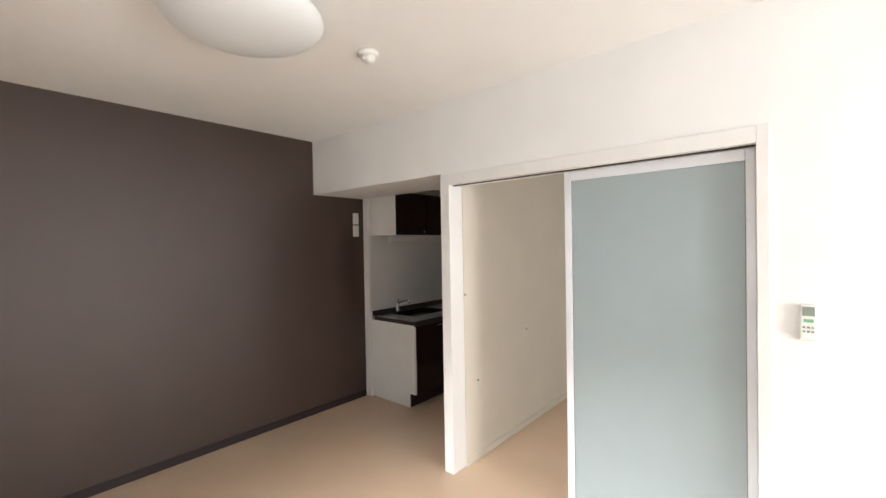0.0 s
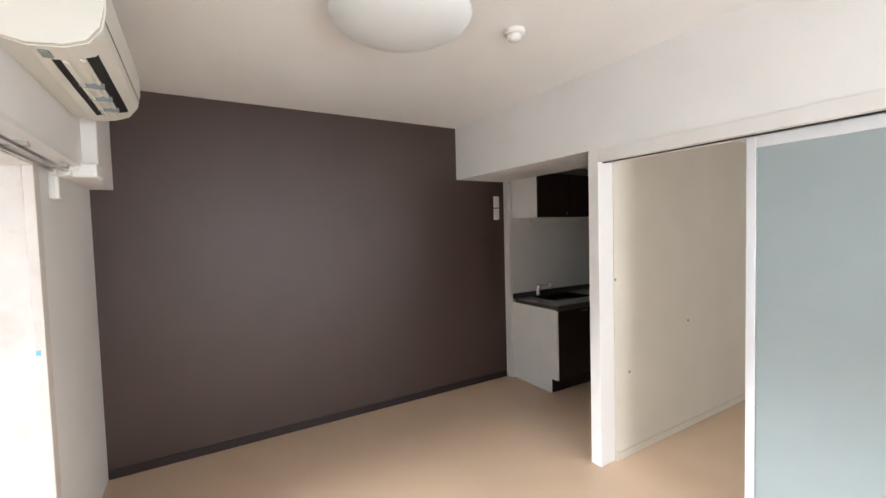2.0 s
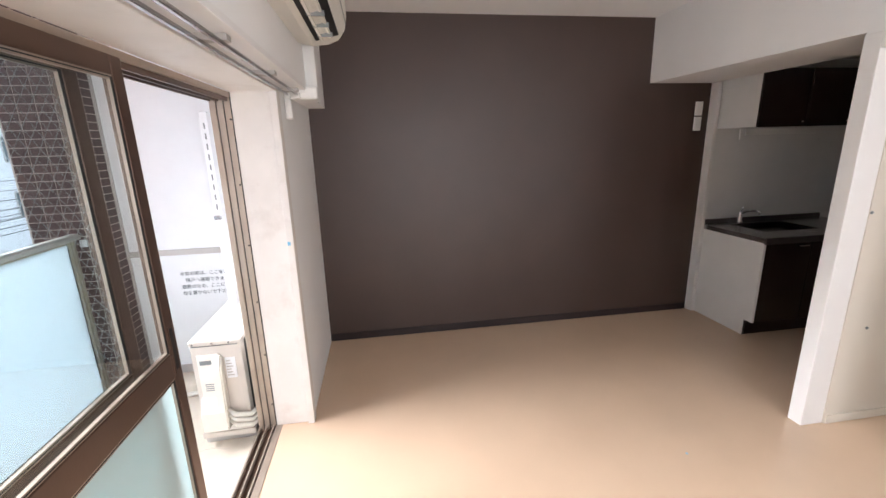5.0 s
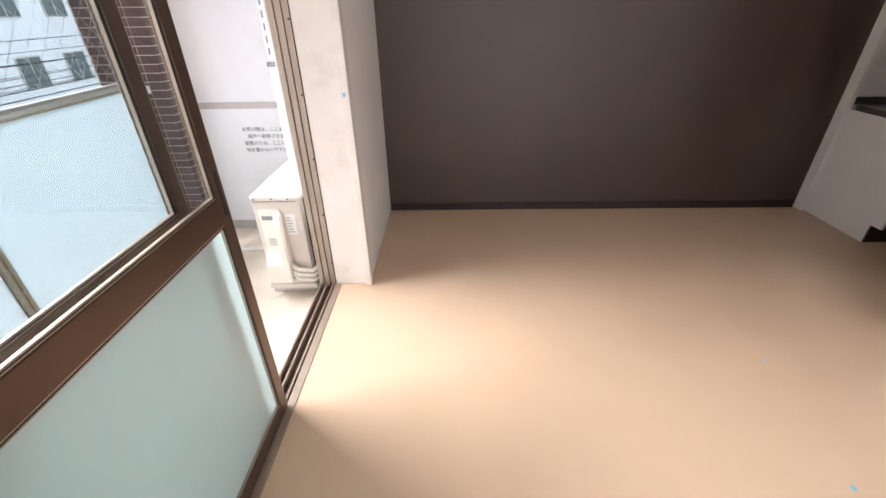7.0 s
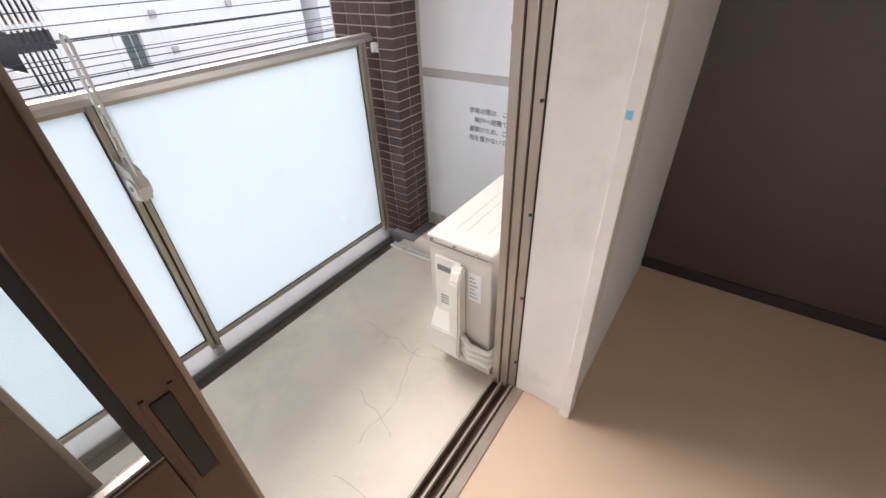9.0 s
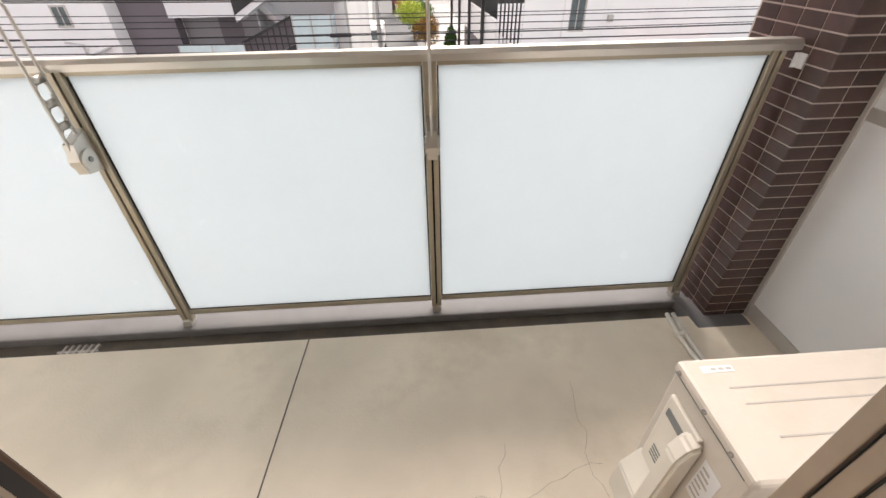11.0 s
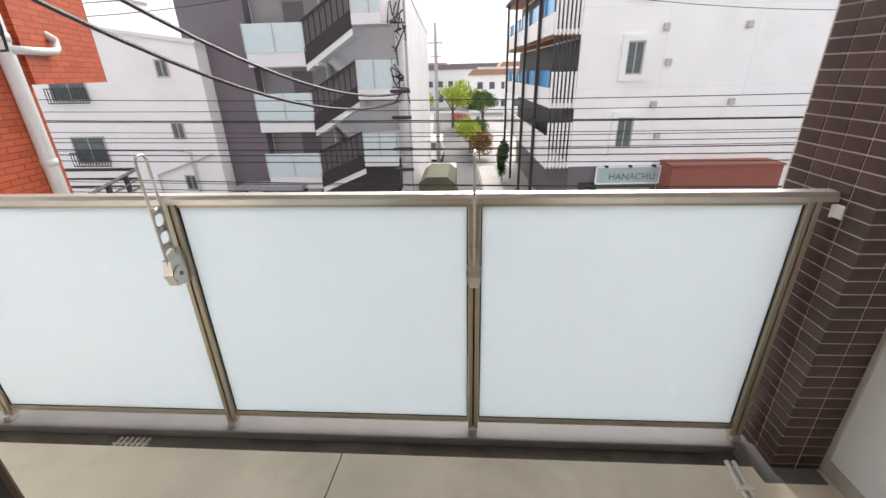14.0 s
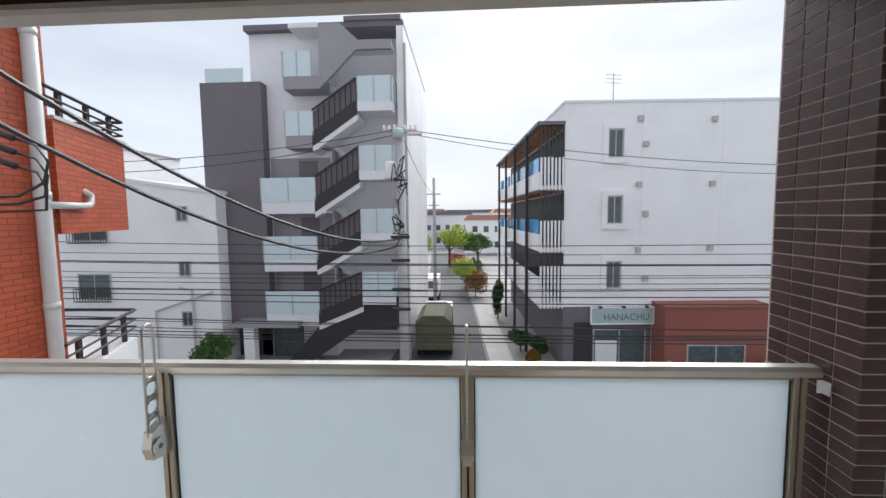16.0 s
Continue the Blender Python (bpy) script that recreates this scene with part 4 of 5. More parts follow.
for i, z in enumerate((2.75, 0.05, -2.4)):
    part("balcony_floor", boxes((-5.72, -4.65, -33, -18.02, z, z + 0.16)), OFFW, rb)
    part("parapet", boxes((-4.78, -4.65, -33, -18.02, z + 0.16, z + (0.75 if i < 2 else 1.25))), OFFW, rb)
    part("ceiling_board", boxes((-5.72, -4.8, -33, -18.05, z + 2.58, z + 2.64)), ORANGEW, rb)
    for k in range(5):
        y = -19.3 - k * 2.8
        if i < 2:
            part("glass_panel", boxes((-4.72, -4.69, y - 1.0, y + 0.9, z + 0.75, z + 1.4)), BLUEG, rb)
    # flat charcoal sheet over the white wall behind each balcony
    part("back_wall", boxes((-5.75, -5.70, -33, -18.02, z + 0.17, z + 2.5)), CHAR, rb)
    for k in range(7):
        x = -4.72 - k * 0.155
        part("slat", boxes((x - 0.035, x + 0.035, -18.02, -17.92, z - 0.05, z + (1.35 if i < 2 else 1.85))), OFFW, rb)
part("roof_slab", boxes((-5.72, -4.55, -33, -17.9, 5.45, 5.6)), DGREY, rb)
for k in range(7):
    x = -4.72 - k * 0.155
    part("slat", boxes((x - 0.03, x + 0.03, -17.99, -17.93, -2.4, 5.6)), CHAR, rb)
for k in range(4):
    y = -20.5 - k * 3.6
    part("post", boxes((-4.63, -4.5, y, y + 0.14, GZ, 5.5)), CHAR, rb)
part("canopy_wall", boxes((-14.05, -9.62, -18.0, -16.9, GZ, -2.25)), REDBR, rb, "red-brown shop front block")
part("canopy_wall_cap", boxes((-14.1, -9.58, -18.0, -16.85, -2.25, -2.17)), REDBR, rb)
window(rb, -12.9, -10.6, -16.9, -4.75, -3.85)
window(rb, -9.3, -7.1, -18.0, -5.0, -3.45)
part("curtain", boxes((-8.1, -7.15, -17.985, -17.98, -5.0, -3.9)), LGREY, rb)
part("door", boxes((-7.0, -6.2, -18.02, -17.96, GZ, -3.1)), CHAR, rb, "dark shop door")
sg = part("sign", boxes((-9.6, -6.9, -18.0, -17.82, -3.12, -2.42), bevel=0.02), SIGNM, rb, "pale shop sign")
lettering("HANACHU", 0.40, Matrix.Translation((-7.42, -17.805, -2.96)) @ pose(0, 0, 0, 90, 0, 180), rb, "dark shop name")
part("sign_frame", boxes((-9.62, -6.88, -17.85, -17.80, -2.44, -2.38), (-9.62, -6.88, -17.85, -17.80, -3.16, -3.10), (-6.92, -6.86, -17.85, -17.80, -3.1, -2.44), (-9.64, -9.58, -17.85, -17.80, -3.1, -2.44)), OFFW, rb)
part("sign_light", boxes((-7.3, -7.2, -17.8, -17.6, -2.4, -2.32)), CHAR, rb)
part("sign_light", boxes((-8.3, -8.2, -17.8, -17.6, -2.4, -2.32)), CHAR, rb)
part("sign_light", boxes((-9.3, -9.2, -17.8, -17.6, -2.4, -2.32)), CHAR, rb)
bm = bmesh.new()
tube(bm, [(-9.3, -22, TOP), (-9.3, -22, TOP + 2.5)], 0.03, 6)
for z in (2.0, 2.2, 2.4):
    tube(bm, [(-9.7, -22, TOP + z), (-8.9, -22, TOP + z + 0.05)], 0.02, 5)
part("antenna", bm, GREYM, rb)
rb.rotation_euler = (0, 0, radians(2.3))

# grey stair-tower building
sb = thing("apartment_building", "grey apartment block with open zigzag stairs and frosted balconies", "building", (6, -19, GZ))
part("wall", boxes((4.9, 8.7, -30, -19.6, GZ, 10.3), (1.45, 4.9, -30, -20.6, GZ, 10.3)), LGREY, sb)
part("wall", boxes((7.95, 10.85, -30, -19.0, -3.6, 7.95)), DGREY, sb, "dark grey cladding volume")
part("wall", boxes((1.3, 1.62, -30, -19.2, GZ, 10.3)), OFFW, sb)
part("roof", boxes((1.3, 8.75, -30, -19.2, 10.3, 10.55)), DGREY, sb)
part("roof", boxes((1.4, 4.0, -24, -19.1, 10.55, 10.75)), DGREY, sb)
part("roof_fence", boxes((8.8, 10.6, -19.1, -19.06, 7.95, 8.6)), BGLASS, sb)
part("base_wall", boxes((8.2, 10.7, -30, -19.6, GZ, -3.6)), CHAR, sb)
part("entrance_canopy", boxes((6.2, 9.3, -19.6, -17.9, -3.35, -3.15)), MGREY, sb)
part("entrance_post", boxes((8.3, 8.8, -18.4, -18.0, GZ, -3.35)), OFFW, sb)
part("entrance_door", boxes((6.6, 8.1, -19.58, -19.5, GZ, -3.4)), WGLASS, sb)
left_floors, right_floors = (7.95, 5.35, 2.4, -0.28, -2.85), (6.75, 3.72, 0.9, -1.98)
for i, z in enumerate(left_floors):
    x1 = 6.65 if i < 2 else 7.9
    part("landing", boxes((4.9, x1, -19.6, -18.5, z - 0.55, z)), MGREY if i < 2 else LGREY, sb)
    part("balcony_glass", boxes((5.35, x1, -18.52, -18.48, z, z + 1.08)), BGLASS, sb)
    for x in (5.35, x1, (5.35 + x1) / 2):
        part("glass_post", boxes((x - 0.02, x + 0.02, -18.5, -18.45, z, z + 1.1)), GREYM, sb)
    if i > 1:
        # flat mid-grey sheet on the pale wall behind the lower landings
        part("back_sheet", boxes((4.95, 7.9, -19.62, -19.58, z, z + 2.1)), MGREY, sb)
        part("door", boxes((5.6, 6.5, -19.58, -19.55, z, z + 1.95)), DGREY, sb)
for i, z in enumerate(right_floors):
    part("landing", boxes((1.75, 3.3, -19.7, -18.4, z - 0.4, z)), LGREY, sb)
    part("balcony_glass", boxes((1.75, 3.3, -18.44, -18.4, z, z + 1.12)), BGLASS, sb)
    part("balcony_glass", boxes((1.72, 1.76, -19.7, -18.4, z, z + 1.12)), BGLASS, sb)
    for x in (1.78, 2.55, 3.28):
        part("glass_post", boxes((x - 0.02, x + 0.02, -18.42, -18.37, z, z + 1.15)), GREYM, sb)
    za = left_floors[i + 1]
    bm = bmesh.new()
    prism(bm, [(5.4, za - 0.5), (5.4, za + 0.15), (3.3, z + 0.15), (3.3, z - 0.5)], "y", -18.52, -18.46)
    part("stair_string", bm, CHAR, sb)
    bm = bmesh.new()
    prism(bm, [(5.4, za - 0.75), (5.4, za - 0.5), (3.3, z - 0.5), (3.3, z - 0.75)], "y", -19.6, -18.48)
    part("stair_flight", bm, LGREY, sb)
    for k in range(9):
        x = 5.35 - k * 0.25
        zb = za + (z - za) * k / 8.2
        part("baluster", boxes((x - 0.02, x + 0.02, -18.52, -18.48, zb + 0.1, zb + 1.15)), CHAR, sb)
    bm = bmesh.new()
    prism(bm, [(5.4, za + 1.05), (5.4, za + 1.15), (3.3, z + 1.15), (3.3, z + 1.05)], "y", -18.54, -18.46)
    part("stair_rail", bm, CHAR, sb)
    bm = bmesh.new()
    prism(bm, [(5.38, za + 0.15), (5.38, za + 1.05), (3.32, z + 1.05), (3.32, z + 0.15)], "y", -18.60, -18.58)
    part("stair_screen", bm, DGREY, sb, "dark perforated stair screen")
    zt = left_floors[i]
    bm = bmesh.new()
    prism(bm, [(3.3, z - 0.2), (3.3, z + 0.1), (4.95, zt), (4.95, zt - 0.3)], "y", -20.5, -19.65)
    part("stair_flight", bm, LGREY, sb)
bm = bmesh.new()
prism(bm, [(4.95, 7.4), (4.95, 10.15), (4.0, 10.15), (3.2, 9.4), (1.75, 9.4), (1.75, 9.0), (3.3, 9.0)], "y", -18.6, -18.4)
part("stair_parapet", bm, MGREY, sb)
part("roof_slab", boxes((1.76, 4.9, -19.7, -18.62, 9.2, 9.39), (4.96, 6.3, -19.7, -18.4, 10.0, 10.2)), LGREY, sb)
bm = bmesh.new()
prism(bm, [(5.4, -3.4), (3.3, -2.1), (1.75, -2.1), (1.75, -3.6), (3.6, -3.6), (5.9, GZ), (7.0, GZ)], "y", -19.4, -18.55)
part("stair_base", bm, CHAR, sb)
bm = bmesh.new()
tube(bm, [(1.25, -19.15, GZ), (1.25, -19.15, 9.5)], 0.06, 8)
part("downpipe", bm, GREYM, sb)

# white house behind, at the edge of the orange one
wh = thing("white_house", "plain white three-storey house with guarded windows", "house", (14, -18.5, GZ))
bm = bmesh.new()
prism(bm, [(9.9, GZ), (26, GZ), (26, 3.6), (14.5, 3.5), (9.9, 2.8)], "y", -28, -18.2)
part("wall", bm, OFFW, wh)
bm = bmesh.new()
prism(bm, [(9.8, 2.78), (14.5, 3.48), (26, 3.6), (26, 3.75), (14.5, 3.63), (9.8, 2.93)], "y", -28, -18.1)
part("roof", bm, LGREY, wh)
window(wh, 15.2, 16.7, -18.2, -2.0, -0.9, bars=True)
window(wh, 15.2, 16.8, -18.2, 0.75, 1.9, bars=True)
for z in (1.6, -0.95, -3.3):
    window(wh, 11.3, 11.75, -18.2, z, z + 0.6)
bm = bmesh.new()
tube(bm, [(13.0, -18.1, GZ), (13.0, -18.1, -2.6), (10.2, -18.1, -1.7)], 0.05, 8)
tube(bm, [(11.2, -18.1, GZ), (11.2, -18.1, -1.6), (11.8, -18.1, -1.5)], 0.05, 8)
part("pipe", bm, PIPEW, wh)

# orange tiled building close by
ob_ = thing("orange_building", "orange-red tiled building with a projecting balcony box", "building", (5, -5, GZ))
part("wall", boxes((4.12, 9.0, -5.2, -2.2, GZ, 7.5)), OTILE, ob_, "orange-red tiled wall")
bm = bmesh.new()
prism(bm, [(4.06, -5.2), (4.80, -7.2), (8.0, -7.2), (8.0, -5.2)], "z", 1.48, 3.02)
part("balcony_box", bm, OTILE, ob_, "orange-red tiled balcony")
bm = bmesh.new()
prism(bm, [(4.03, -5.2), (4.77, -7.25), (8.0, -7.25), (8.0, -5.2)], "z", 3.02, 3.07)
part("balcony_cap", bm, GREYM, ob_)
for z, h in ((3.07, 0.38), (-0.55, 0.5)):
    for f in (0.15, 0.5, 0.85):
        x, y = 4.12 + 0.74 * f, -5.2 - 2.0 * f
        part("rail_post", boxes((x, x + 0.06, y - 0.03, y + 0.03, z, z + h)), CHAR, ob_)
    for f, t in ((0.35, 0.02), (0.65, 0.02), (1.0, 0.03)):
        bm = bmesh.new()
        tube(bm, [(4.10, -5.15, z + h * f), (4.88, -7.3, z + h * f)], t, 4)
        part("rail_bar", bm, CHAR, ob_)
        bm = bmesh.new()
        tube(bm, [(4.88, -7.3, z + h * f), (7.5, -7.3, z + h * f)], t, 4)
        part("rail_bar", bm, CHAR, ob_)
bm = bmesh.new()
prism(bm, [(4.06, -5.2), (4.80, -7.2), (8.0, -7.2), (8.0, -5.2)], "z", -1.2, -0.55)
part("balcony_box", bm, LGREY, ob_)
bm = bmesh.new()
tube(bm, [(4.06, -4.98, GZ), (4.06, -4.98, 7.5)], 0.085, 14)
part("downpipe", bm, PIPEW, ob_, "pale grey plastic downpipe", smooth=True)
for z in (0.5, 1.95, 4.0):
    bm = bmesh.new()
    tube(bm, [(4.06, -4.98, z), (4.06, -4.98, z + 0.09)], 0.095, 14)
    part("pipe_collar", bm, PIPEW, ob_, smooth=True)
bm = bmesh.new()
tube(bm, [(4.0, -4.98, 1.87), (4.12, -5.5, 1.87), (4.2, -5.78, 1.88), (4.22, -5.85, 1.93), (4.23, -5.86, 2.03), (4.3, -5.83, 2.09), (4.38, -5.8, 2.09)], 0.05, 10)
part("overflow_pipe", bm, PIPEW, ob_, smooth=True)

# ---- utility poles and overhead cables ----
up = thing("utility_pole", "concrete utility pole with transformer and tangled wires", "utility pole", (0.6, -13.2, GZ))
bm = bmesh.new()
lathe(bm, [(0.17, 0), (0.12, 9.75)], (0.62, -13.2, GZ), 14)
part("shaft", bm, POLEM, up, smooth=True)
part("cross_arm", boxes((0.1, 1.15, -13.3, -13.2, 4.35, 4.43), (-0.1, 0.8, -13.1, -13.02, 4.2, 4.27)), GREYM, up)
bm = bmesh.new()
lathe(bm, [(0.17, 0), (0.19, 0.05), (0.19, 0.5), (0.14, 0.56)], (0.93, -13.15, 2.85), 16)
part("transformer", bm, LGREY, up, smooth=True)
bm = bmesh.new()
lathe(bm, [(0.1, 0), (0.17, 0.06), (0.17, 0.26), (0.1, 0.32)], (0.66, -13.0, 4.1), 14)
part("switch", bm, SIGNM, up, smooth=True)
for k in range(7):
    x = 0.12 + k * 0.17
    bm = bmesh.new()
    lathe(bm, [(0.03, 0), (0.055, 0.03), (0.04, 0.07), (0.055, 0.1), (0.02, 0.15)], (x, -13.22, 4.43), 8)
    part("insulator", bm, OFFW, up)
tr = random.Random(3)
for k in range(14):
    bm = bmesh.new()
    z = tr.uniform(0.8, 3.4)
    pts = [(0.62 + tr.uniform(-0.28, 0.28), -13.0 + tr.uniform(-0.1, 0.1), z + tr.uniform(-0.35, 0.35)) for _ in range(4)]
    tube(bm, pts, 0.02, 4)
    part("loose_wire", bm, CABLE, up)
for z in (-1.4, -0.75, 0.2, 0.95):
    part("junction_box", boxes((0.35, 0.95, -13.05, -12.95, z, z + 0.1), bevel=0.02), CHAR, up)
p2 = thing("utility_pole", "slim concrete utility pole further down the street", "utility pole", (1.0, -30, GZ))
bm = bmesh.new()
lathe(bm, [(0.15, 0), (0.1, 9.6)], (0.78, -30, GZ), 10)
part("shaft", bm, POLEM, p2, smooth=True)
part("cross_arm", boxes((0.3, 1.3, -30.05, -29.95, 3.2, 3.28), (0.4, 1.2, -30.05, -29.95, 2.4, 2.46)), GREYM, p2)


def cable(a, b, sag, r, label, n=18):
    a, b = Vector(a), Vector(b)
    bm = bmesh.new()
    tube(bm, [a.lerp(b, k / n) - Vector((0, 0, sag * 4 * (k / n) * (1 - k / n))) for k in range(n + 1)], r, 5)
    return tagged(part("overhead_cable", bm, CABLE), label, "cable", "overhead cables")


cable((4.1, -2.6, 4.25), (0.62, -13.1, 0.95), 0.95, 0.033, "thick black cable from the orange building to the pole")
cable((4.1, -2.7, 3.6), (0.62, -13.1, 0.75), 1.0, 0.033, "thick black cable from the orange building to the pole")
cr_ = random.Random(8)
for z, s in ((0.55, 0.1), (0.28, 0.12), (-0.05, 0.1), (-0.25, 0.15), (-0.33, 0.1), (-0.6, 0.12), (-1.28, 0.12), (-1.36, 0.1), (-1.46, 0.12), (-1.55, 0.12), (0.95, 0.2), (0.42, 0.1), (0.1, 0.12), (-0.45, 0.12), (-1.4, 0.14), (-1.5, 0.1), (-1.6, 0.12), (-0.15, 0.1)):
    cable((14, -11.2 + cr_.uniform(-0.4, 0.4), z + cr_.uniform(0, 0.25)), (-16, -10.6 + cr_.uniform(-0.4, 0.4), z + cr_.uniform(-0.1, 0.1)), s, 0.009 + cr_.uniform(0, 0.008), "thin black cable strung along the street")
cable((0.62, -13.2, 4.45), (-14, -15.5, 3.3), 0.25, 0.012, "thin black cable strung across the street")
cable((0.62, -13.2, 4.35), (-14, -15.5, 3.0), 0.35, 0.010, "thin black cable strung across the street")
cable((0.62, -13.2, 4.45), (14, -13, 3.6), 0.35, 0.012, "thin black cable strung along the street")
cable((0.62, -13.2, 4.3), (14, -13, 3.3), 0.45, 0.012, "thin black cable strung along the street")
cable((0.62, -13.2, 4.4), (0.8, -30, 3.3), 0.4, 0.012, "thin black cable strung along the side street")
cl_ = thing("cable_loops", "black service cable loops hanging by the orange building", "cable", (3.7, -3.4, 2.4))
for k in range(3):
    bm = bmesh.new()
    z = 2.62 - 0.13 * k
    tube(bm, [(2.85, -3.6, z), (2.68, -3.66, z - 0.06), (2.58 + 0.02 * k, -3.68, z - 0.22), (2.62, -3.66, z - 0.42), (2.82, -3.6, z - 0.55 + 0.06 * k), (4.15, -3.5, z - 0.6 + 0.07 * k)], 0.014, 6)
    part("loop", bm, CABLE, cl_, smooth=True)
    bm = bmesh.new()
    tube(bm, [(2.97, -3.58, z + 0.05), (2.83, -3.61, z - 0.005)], 0.032, 8)
    part("connector", bm, CABLE, cl_)
    bm = bmesh.new()
    tube(bm, [(2.96, -3.58, z + 0.05), (3.4, -3.52, z + 0.1), (4.15, -3.45, z + 0.05)], 0.014, 6)
    part("lead", bm, CABLE, cl_)

cl_.location.z -= 0.17

# ---- plants, lorry and distance ----
def foliage(bm, centre, radius, n, rnd, size):
    for _ in range(n):
        d = Vector((rnd.gauss(0, 1), rnd.gauss(0, 1), rnd.gauss(0, 1))).normalized() * (rnd.random() ** 0.45)
        p = Vector(centre) + Vector((d.x * radius[0], d.y * radius[1], d.z * radius[2]))
        u = Vector((rnd.gauss(0, 1), rnd.gauss(0, 1), rnd.gauss(0, 1))).normalized()
        v = u.orthogonal().normalized()
        s = size * rnd.uniform(0.6, 1.3)
        bm.faces.new([bm.verts.new(q) for q in (p - u * s, p + v * s * 0.5, p + u * s, p - v * s * 0.5)])


def tree(x, y, h, r, m, seed, label):
    rnd = random.Random(seed)
    t = thing("tree", label, "tree", (x, y, GZ))
    bm = bmesh.new()
    lathe(bm, [(0.22, 0), (0.15, h * 0.35), (0.08, h * 0.6)], (x, y, GZ), 10)
    for k in range(6):
        a = rnd.uniform(0, 6.28)
        tube(bm, [(x, y, GZ + h * 0.35), (x + math.cos(a) * r * 0.4, y + math.sin(a) * r * 0.4, GZ + h * 0.6), (x + math.cos(a) * r * 0.75, y + math.sin(a) * r * 0.75, GZ + h * 0.75)], 0.05, 6)
    part("trunk", bm, BARK, t)
    bm = bmesh.new()
    for k in range(12):
        a, q = rnd.uniform(0, 6.28), rnd.uniform(0.1, 0.75)
        foliage(bm, (x + math.cos(a) * r * q, y + math.sin(a) * r * q, GZ + h * rnd.uniform(0.55, 0.88)), (r * 0.42, r * 0.42, h * 0.13), 260, rnd, 0.16)
    part("crown", bm, m, t)


tree(0.6, -55, 5.8, 3.2, LEAF, 1, "light green street tree at the end of the street")
tree(5.6, -52, 5.2, 2.6, LEAF, 2, "light green street tree at the end of the street")
tree(-3.2, -55, 4.6, 2.6, LEAFD, 4, "dark green tree beside the street")


def shrub(x, y, r, h, m, seed, label):
    rnd = random.Random(seed)
    t = thing("shrub", label, "shrub", (x, y, GZ), "shrubs along the pavement")
    bm = bmesh.new()
    tube(bm, [(x, y, GZ), (x, y, GZ + h * 0.5)], 0.04, 6)
    part("stem", bm, BARK, t)
    bm = bmesh.new()
    for k in range(5):
        foliage(bm, (x + rnd.uniform(-r, r) * 0.5, y + rnd.uniform(-r, r) * 0.5, GZ + h * rnd.uniform(0.35, 0.8)), (r * 0.6, r * 0.6, h * 0.28), 420, rnd, 0.10)
    part("leaves", bm, m, t)


shrub(-3.6, -27, 0.5, 2.6, LEAFD, 11, "narrow dark green conifer beside the pavement")
shrub(-1.5, -37, 1.7, 3.2, LEAF, 12, "light green shrub beside the street")
shrub(-2.3, -34, 1.3, 2.6, LEAFO, 13, "rust-tinged shrub beside the street")
shrub(-1.9, -39.5, 1.4, 3.0, LEAFD, 14, "dark green shrub beside the street")
shrub(-0.7, -52, 1.3, 2.2, PINK, 15, "pink flowering shrub at the end of the street")
shrub(-4.2, -20.5, 0.6, 1.2, LEAFD, 16, "dark green potted shrub by the shop")
shrub(-4.9, -19.6, 0.5, 1.0, LEAFD, 17, "dark green potted shrub by the shop")
shrub(-4.5, -18.6, 0.35, 0.7, LEAFO, 18, "orange flowering potted plant by the shop")
shrub(-9.5, -16.6, 0.4, 0.9, LEAF, 19, "light green shrub in front of the shop")
shrub(-13.6, -16.4, 0.45, 1.1, LEAF, 20, "light green shrub in front of the shop")
shrub(10.0, -17.8, 1.0, 1.8, LEAFD, 21, "dark green bush between the houses")

lo = thing("lorry", "small lorry under an olive tarpaulin parked in the street", "lorry", (0.1, -19.5, GZ))
bm = bmesh.new()
prism(bm, [(-0.75, GZ + 0.75), (0.95, GZ + 0.75), (0.95, GZ + 1.85), (0.6, GZ + 2.15), (-0.4, GZ + 2.15), (-0.75, GZ + 1.85)], "y", -22.2, -19.0)
part("tarpaulin", bm, OLIVE, lo)
part("bed", boxes((-0.75, 0.95, -22.3, -18.95, GZ + 0.5, GZ + 0.78), bevel=0.03), OLIVE, lo)
part("cab", boxes((-0.7, 0.9, -24.0, -22.35, GZ + 0.5, GZ + 1.85), bevel=0.12), OFFW, lo)
for x in (-0.68, 0.88):
    for y in (-23.2, -19.9):
        bm = bmesh.new()
        tube(bm, [(x - 0.09, y, GZ + 0.3), (x + 0.09, y, GZ + 0.3)], 0.3, 18)
        part("wheel", bm, CHAR, lo)

van = thing("van", "small white van parked down the street", "van", (1.4, -33, GZ))
part("body", boxes((0.7, 2.2, -35.5, -32.2, GZ + 0.35, GZ + 1.9), bevel=0.15), OFFW, van)
part("windscreen", boxes((0.8, 2.1, -32.22, -32.17, GZ + 1.1, GZ + 1.7), bevel=0.02), WGLASS, van)
for x in (0.75, 2.15):
    for y in (-34.8, -32.9):
        bm = bmesh.new()
        tube(bm, [(x - 0.08, y, GZ + 0.3), (x + 0.08, y, GZ + 0.3)], 0.3, 14)
        part("wheel", bm, CHAR, van)

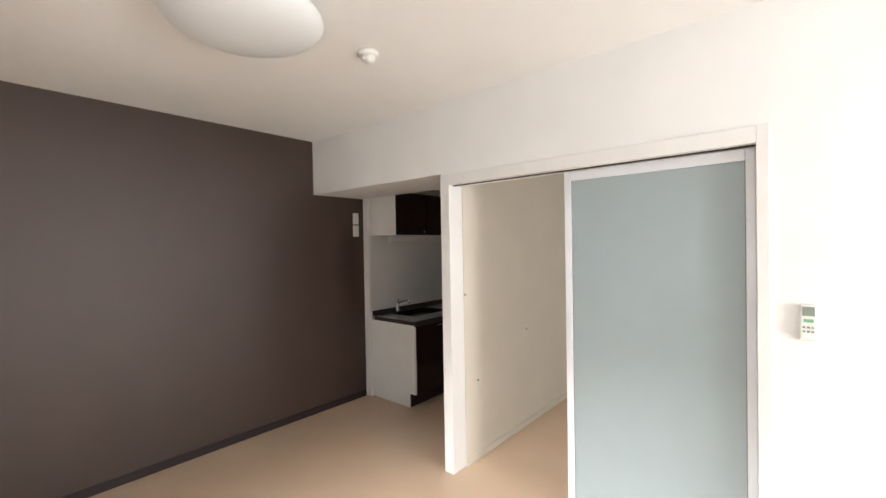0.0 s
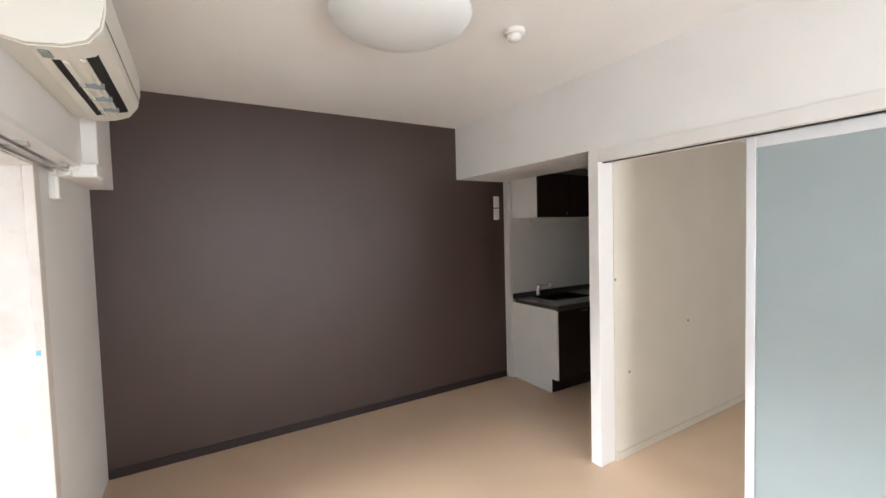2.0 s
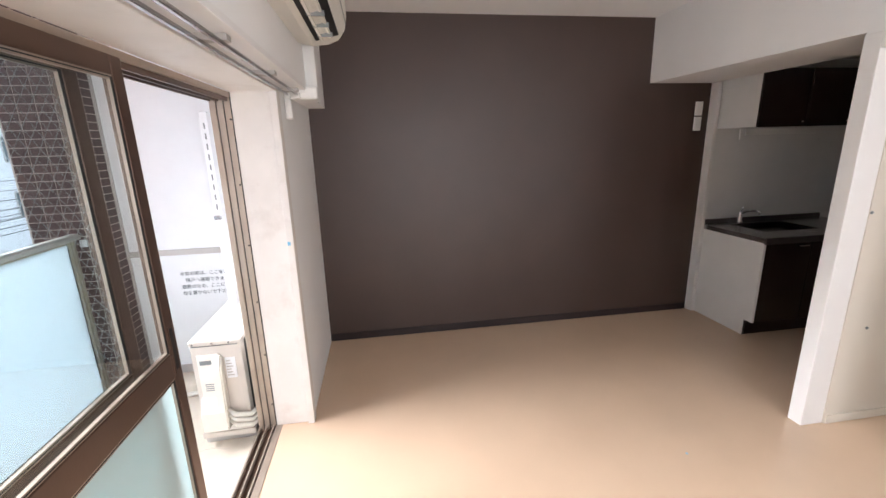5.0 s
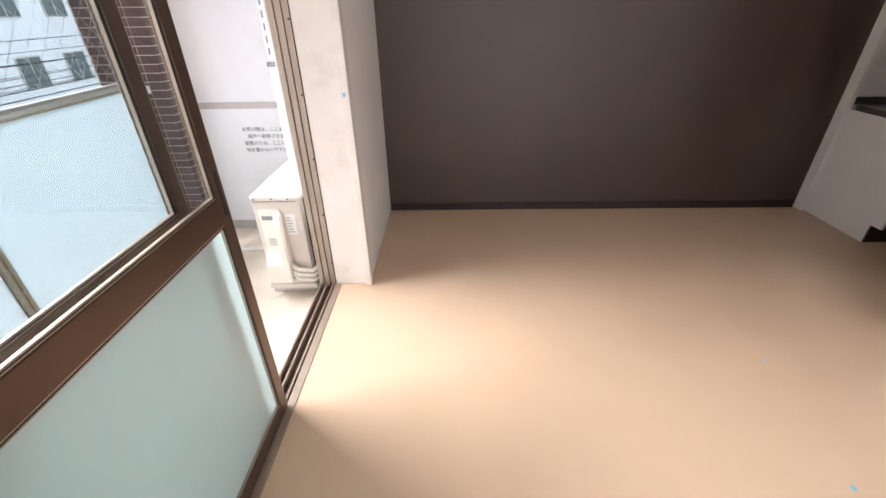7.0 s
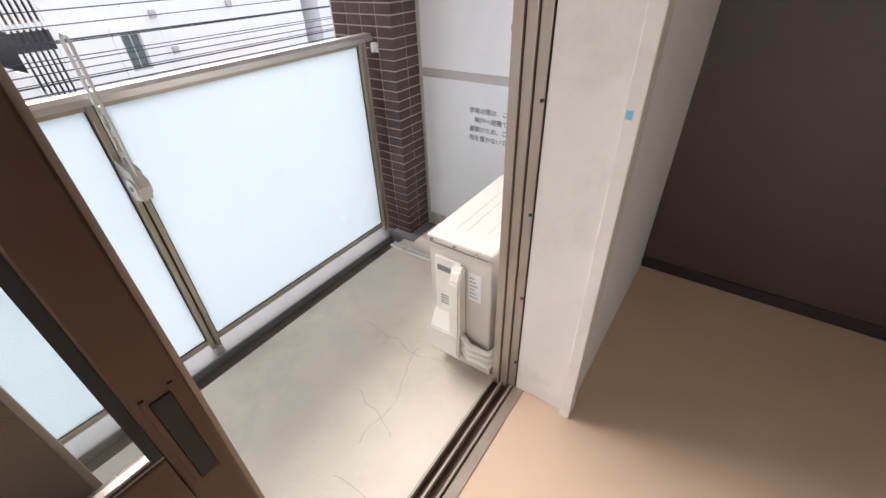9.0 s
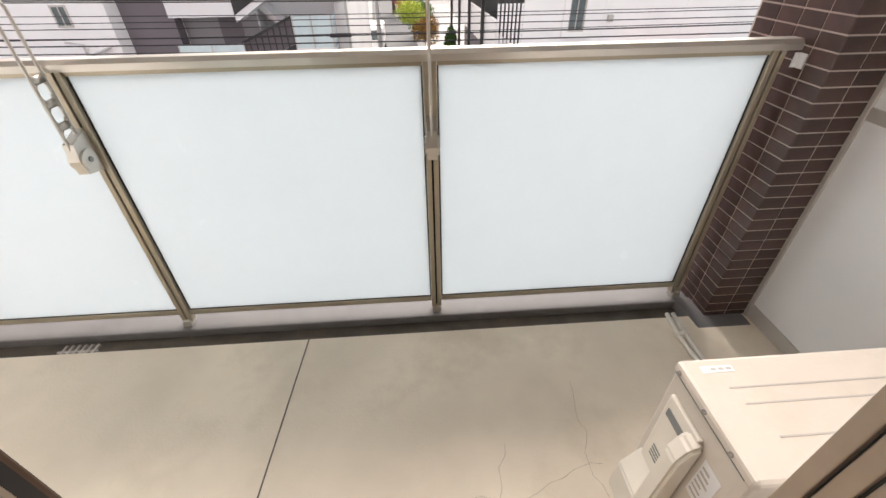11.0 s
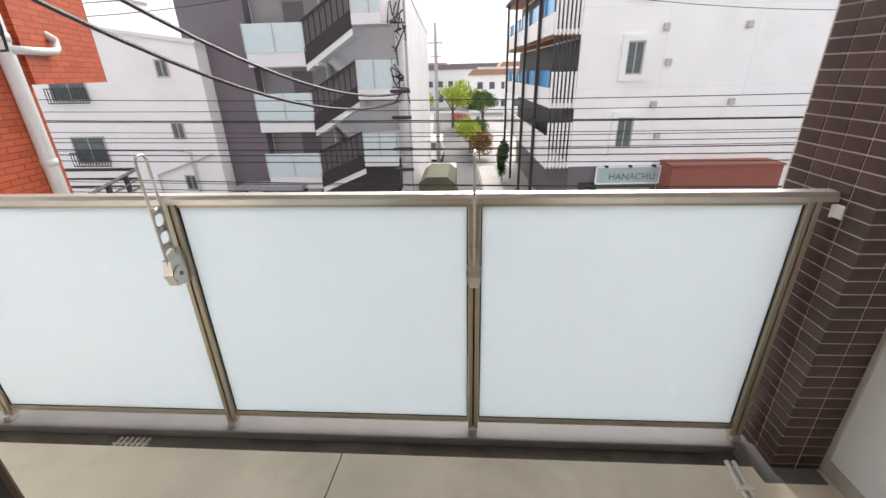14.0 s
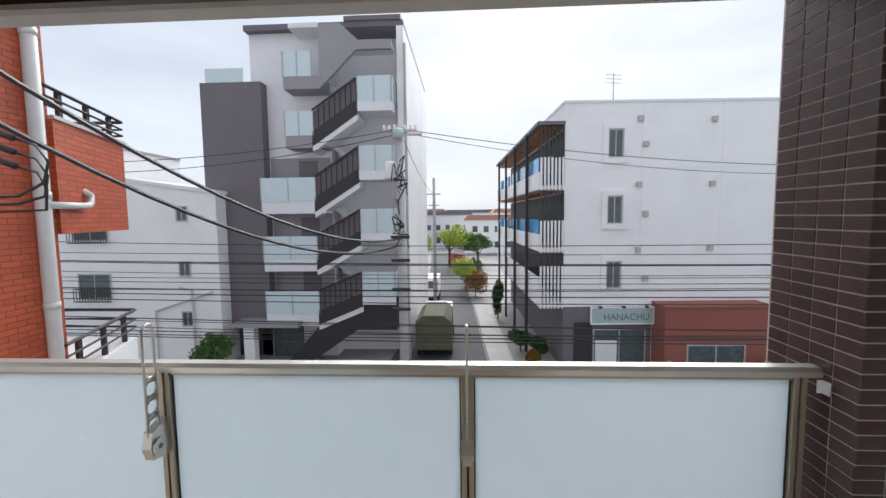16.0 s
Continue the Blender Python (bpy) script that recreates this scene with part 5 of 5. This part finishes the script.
hr = random.Random(21)
for k, (x, y, w, h) in enumerate(((-6, -75, 9, 6.0), (3, -88, 12, 7.0), (14, -80, 10, 6.5), (-15, -95, 14, 7.4), (-3, -120, 22, 7.6), (22, -120, 18, 8.0), (7, -100, 8, 7.6), (-26, -110, 16, 8.4), (38, -100, 20, 9.0))):
    h_ = thing("distant_house", "pale distant house beyond the street", "house", (x, y, GZ), "distant houses")
    part("wall", boxes((x - w / 2, x + w / 2, y - 8, y, GZ, GZ + h)), (OFFW, LGREY, MGREY)[k % 3], h_)
    bm = bmesh.new()
    prism(bm, [(x - w / 2 - 0.3, GZ + h), (x + w / 2 + 0.3, GZ + h), (x + w / 2 - 0.6, GZ + h + 0.9), (x - w / 2 + 0.6, GZ + h + 0.9)], "y", y - 8.2, y + 0.3)
    part("roof", bm, (TERRA, DGREY, MGREY)[k % 3], h_)
    for i in range(int(w / 2)):
        for z in (1.0, 3.8):
            xx = x - w / 2 + 0.7 + i * 2.0
            part("window", boxes((xx, xx + 0.9, y - 0.05, y + 0.04, GZ + z, GZ + z + 1.1)), WGLASS, h_)
# buildings that close the street at both sides
for x, y, w, d, h, m in ((-24, -18, 15, 14, 11, LGREY), (-24, -34, 26, 12, 9, OFFW), (30, -20, 12, 16, 12, LGREY)):
    h_ = thing("side_building", "plain pale building along the street", "building", (x, y, GZ))
    part("wall", boxes((x - w / 2, x + w / 2, y - d, y, GZ, GZ + h)), m, h_)
    part("roof", boxes((x - w / 2 - 0.1, x + w / 2 + 0.1, y - d, y + 0.1, GZ + h, GZ + h + 0.2)), MGREY, h_)
    for i in range(int(w / 2.6)):
        for z in (1.0, 3.8, 6.6):
            window(h_, x - w / 2 + 0.8 + i * 2.6, x - w / 2 + 2.0 + i * 2.6, y, GZ + z, GZ + z + 1.2)

# ---- tiles of the pillar ----
def tile_mesh(w, h, d, axis):
    bm = bmesh.new()
    if axis == "x":
        box(bm, 0, d, -w / 2, w / 2, -h / 2, h / 2)
        front = [v for v in bm.verts if v.co.x > d / 2]
    else:
        box(bm, -w / 2, w / 2, 0, d, -h / 2, h / 2)
        front = [v for v in bm.verts if v.co.y > d / 2]
    for v in front:
        if axis == "x":
            v.co.y *= 0.97
        else:
            v.co.x *= 0.97
        v.co.z *= 0.97
    me = bpy.data.meshes.new("tile")
    bm.to_mesh(me)
    bm.free()
    me.materials.append(TILE)
    return me


ROW, COLW = 0.0535, 0.107
tx, ty = tile_mesh(0.1022, 0.0482, 0.003, "x"), tile_mesh(0.1022, 0.0482, 0.003, "y")
org = Vector(pillar["base"])
tj = random.Random(9)
for r in range(51):
    z = -0.14 + r * ROW
    for c in range(4):
        o = new("tile", tx)
        o.parent = pillar
        o.location = Vector((-2.739 + tj.uniform(0, 0.0012), -1.280 - COLW * (c + 0.5) - 0.002, z)) - org
    for c in range(2):
        o = new("tile", ty)
        o.parent = pillar
        o.location = Vector((-2.735 - COLW * (c + 0.5), -1.286 + tj.uniform(0, 0.0012), z)) - org
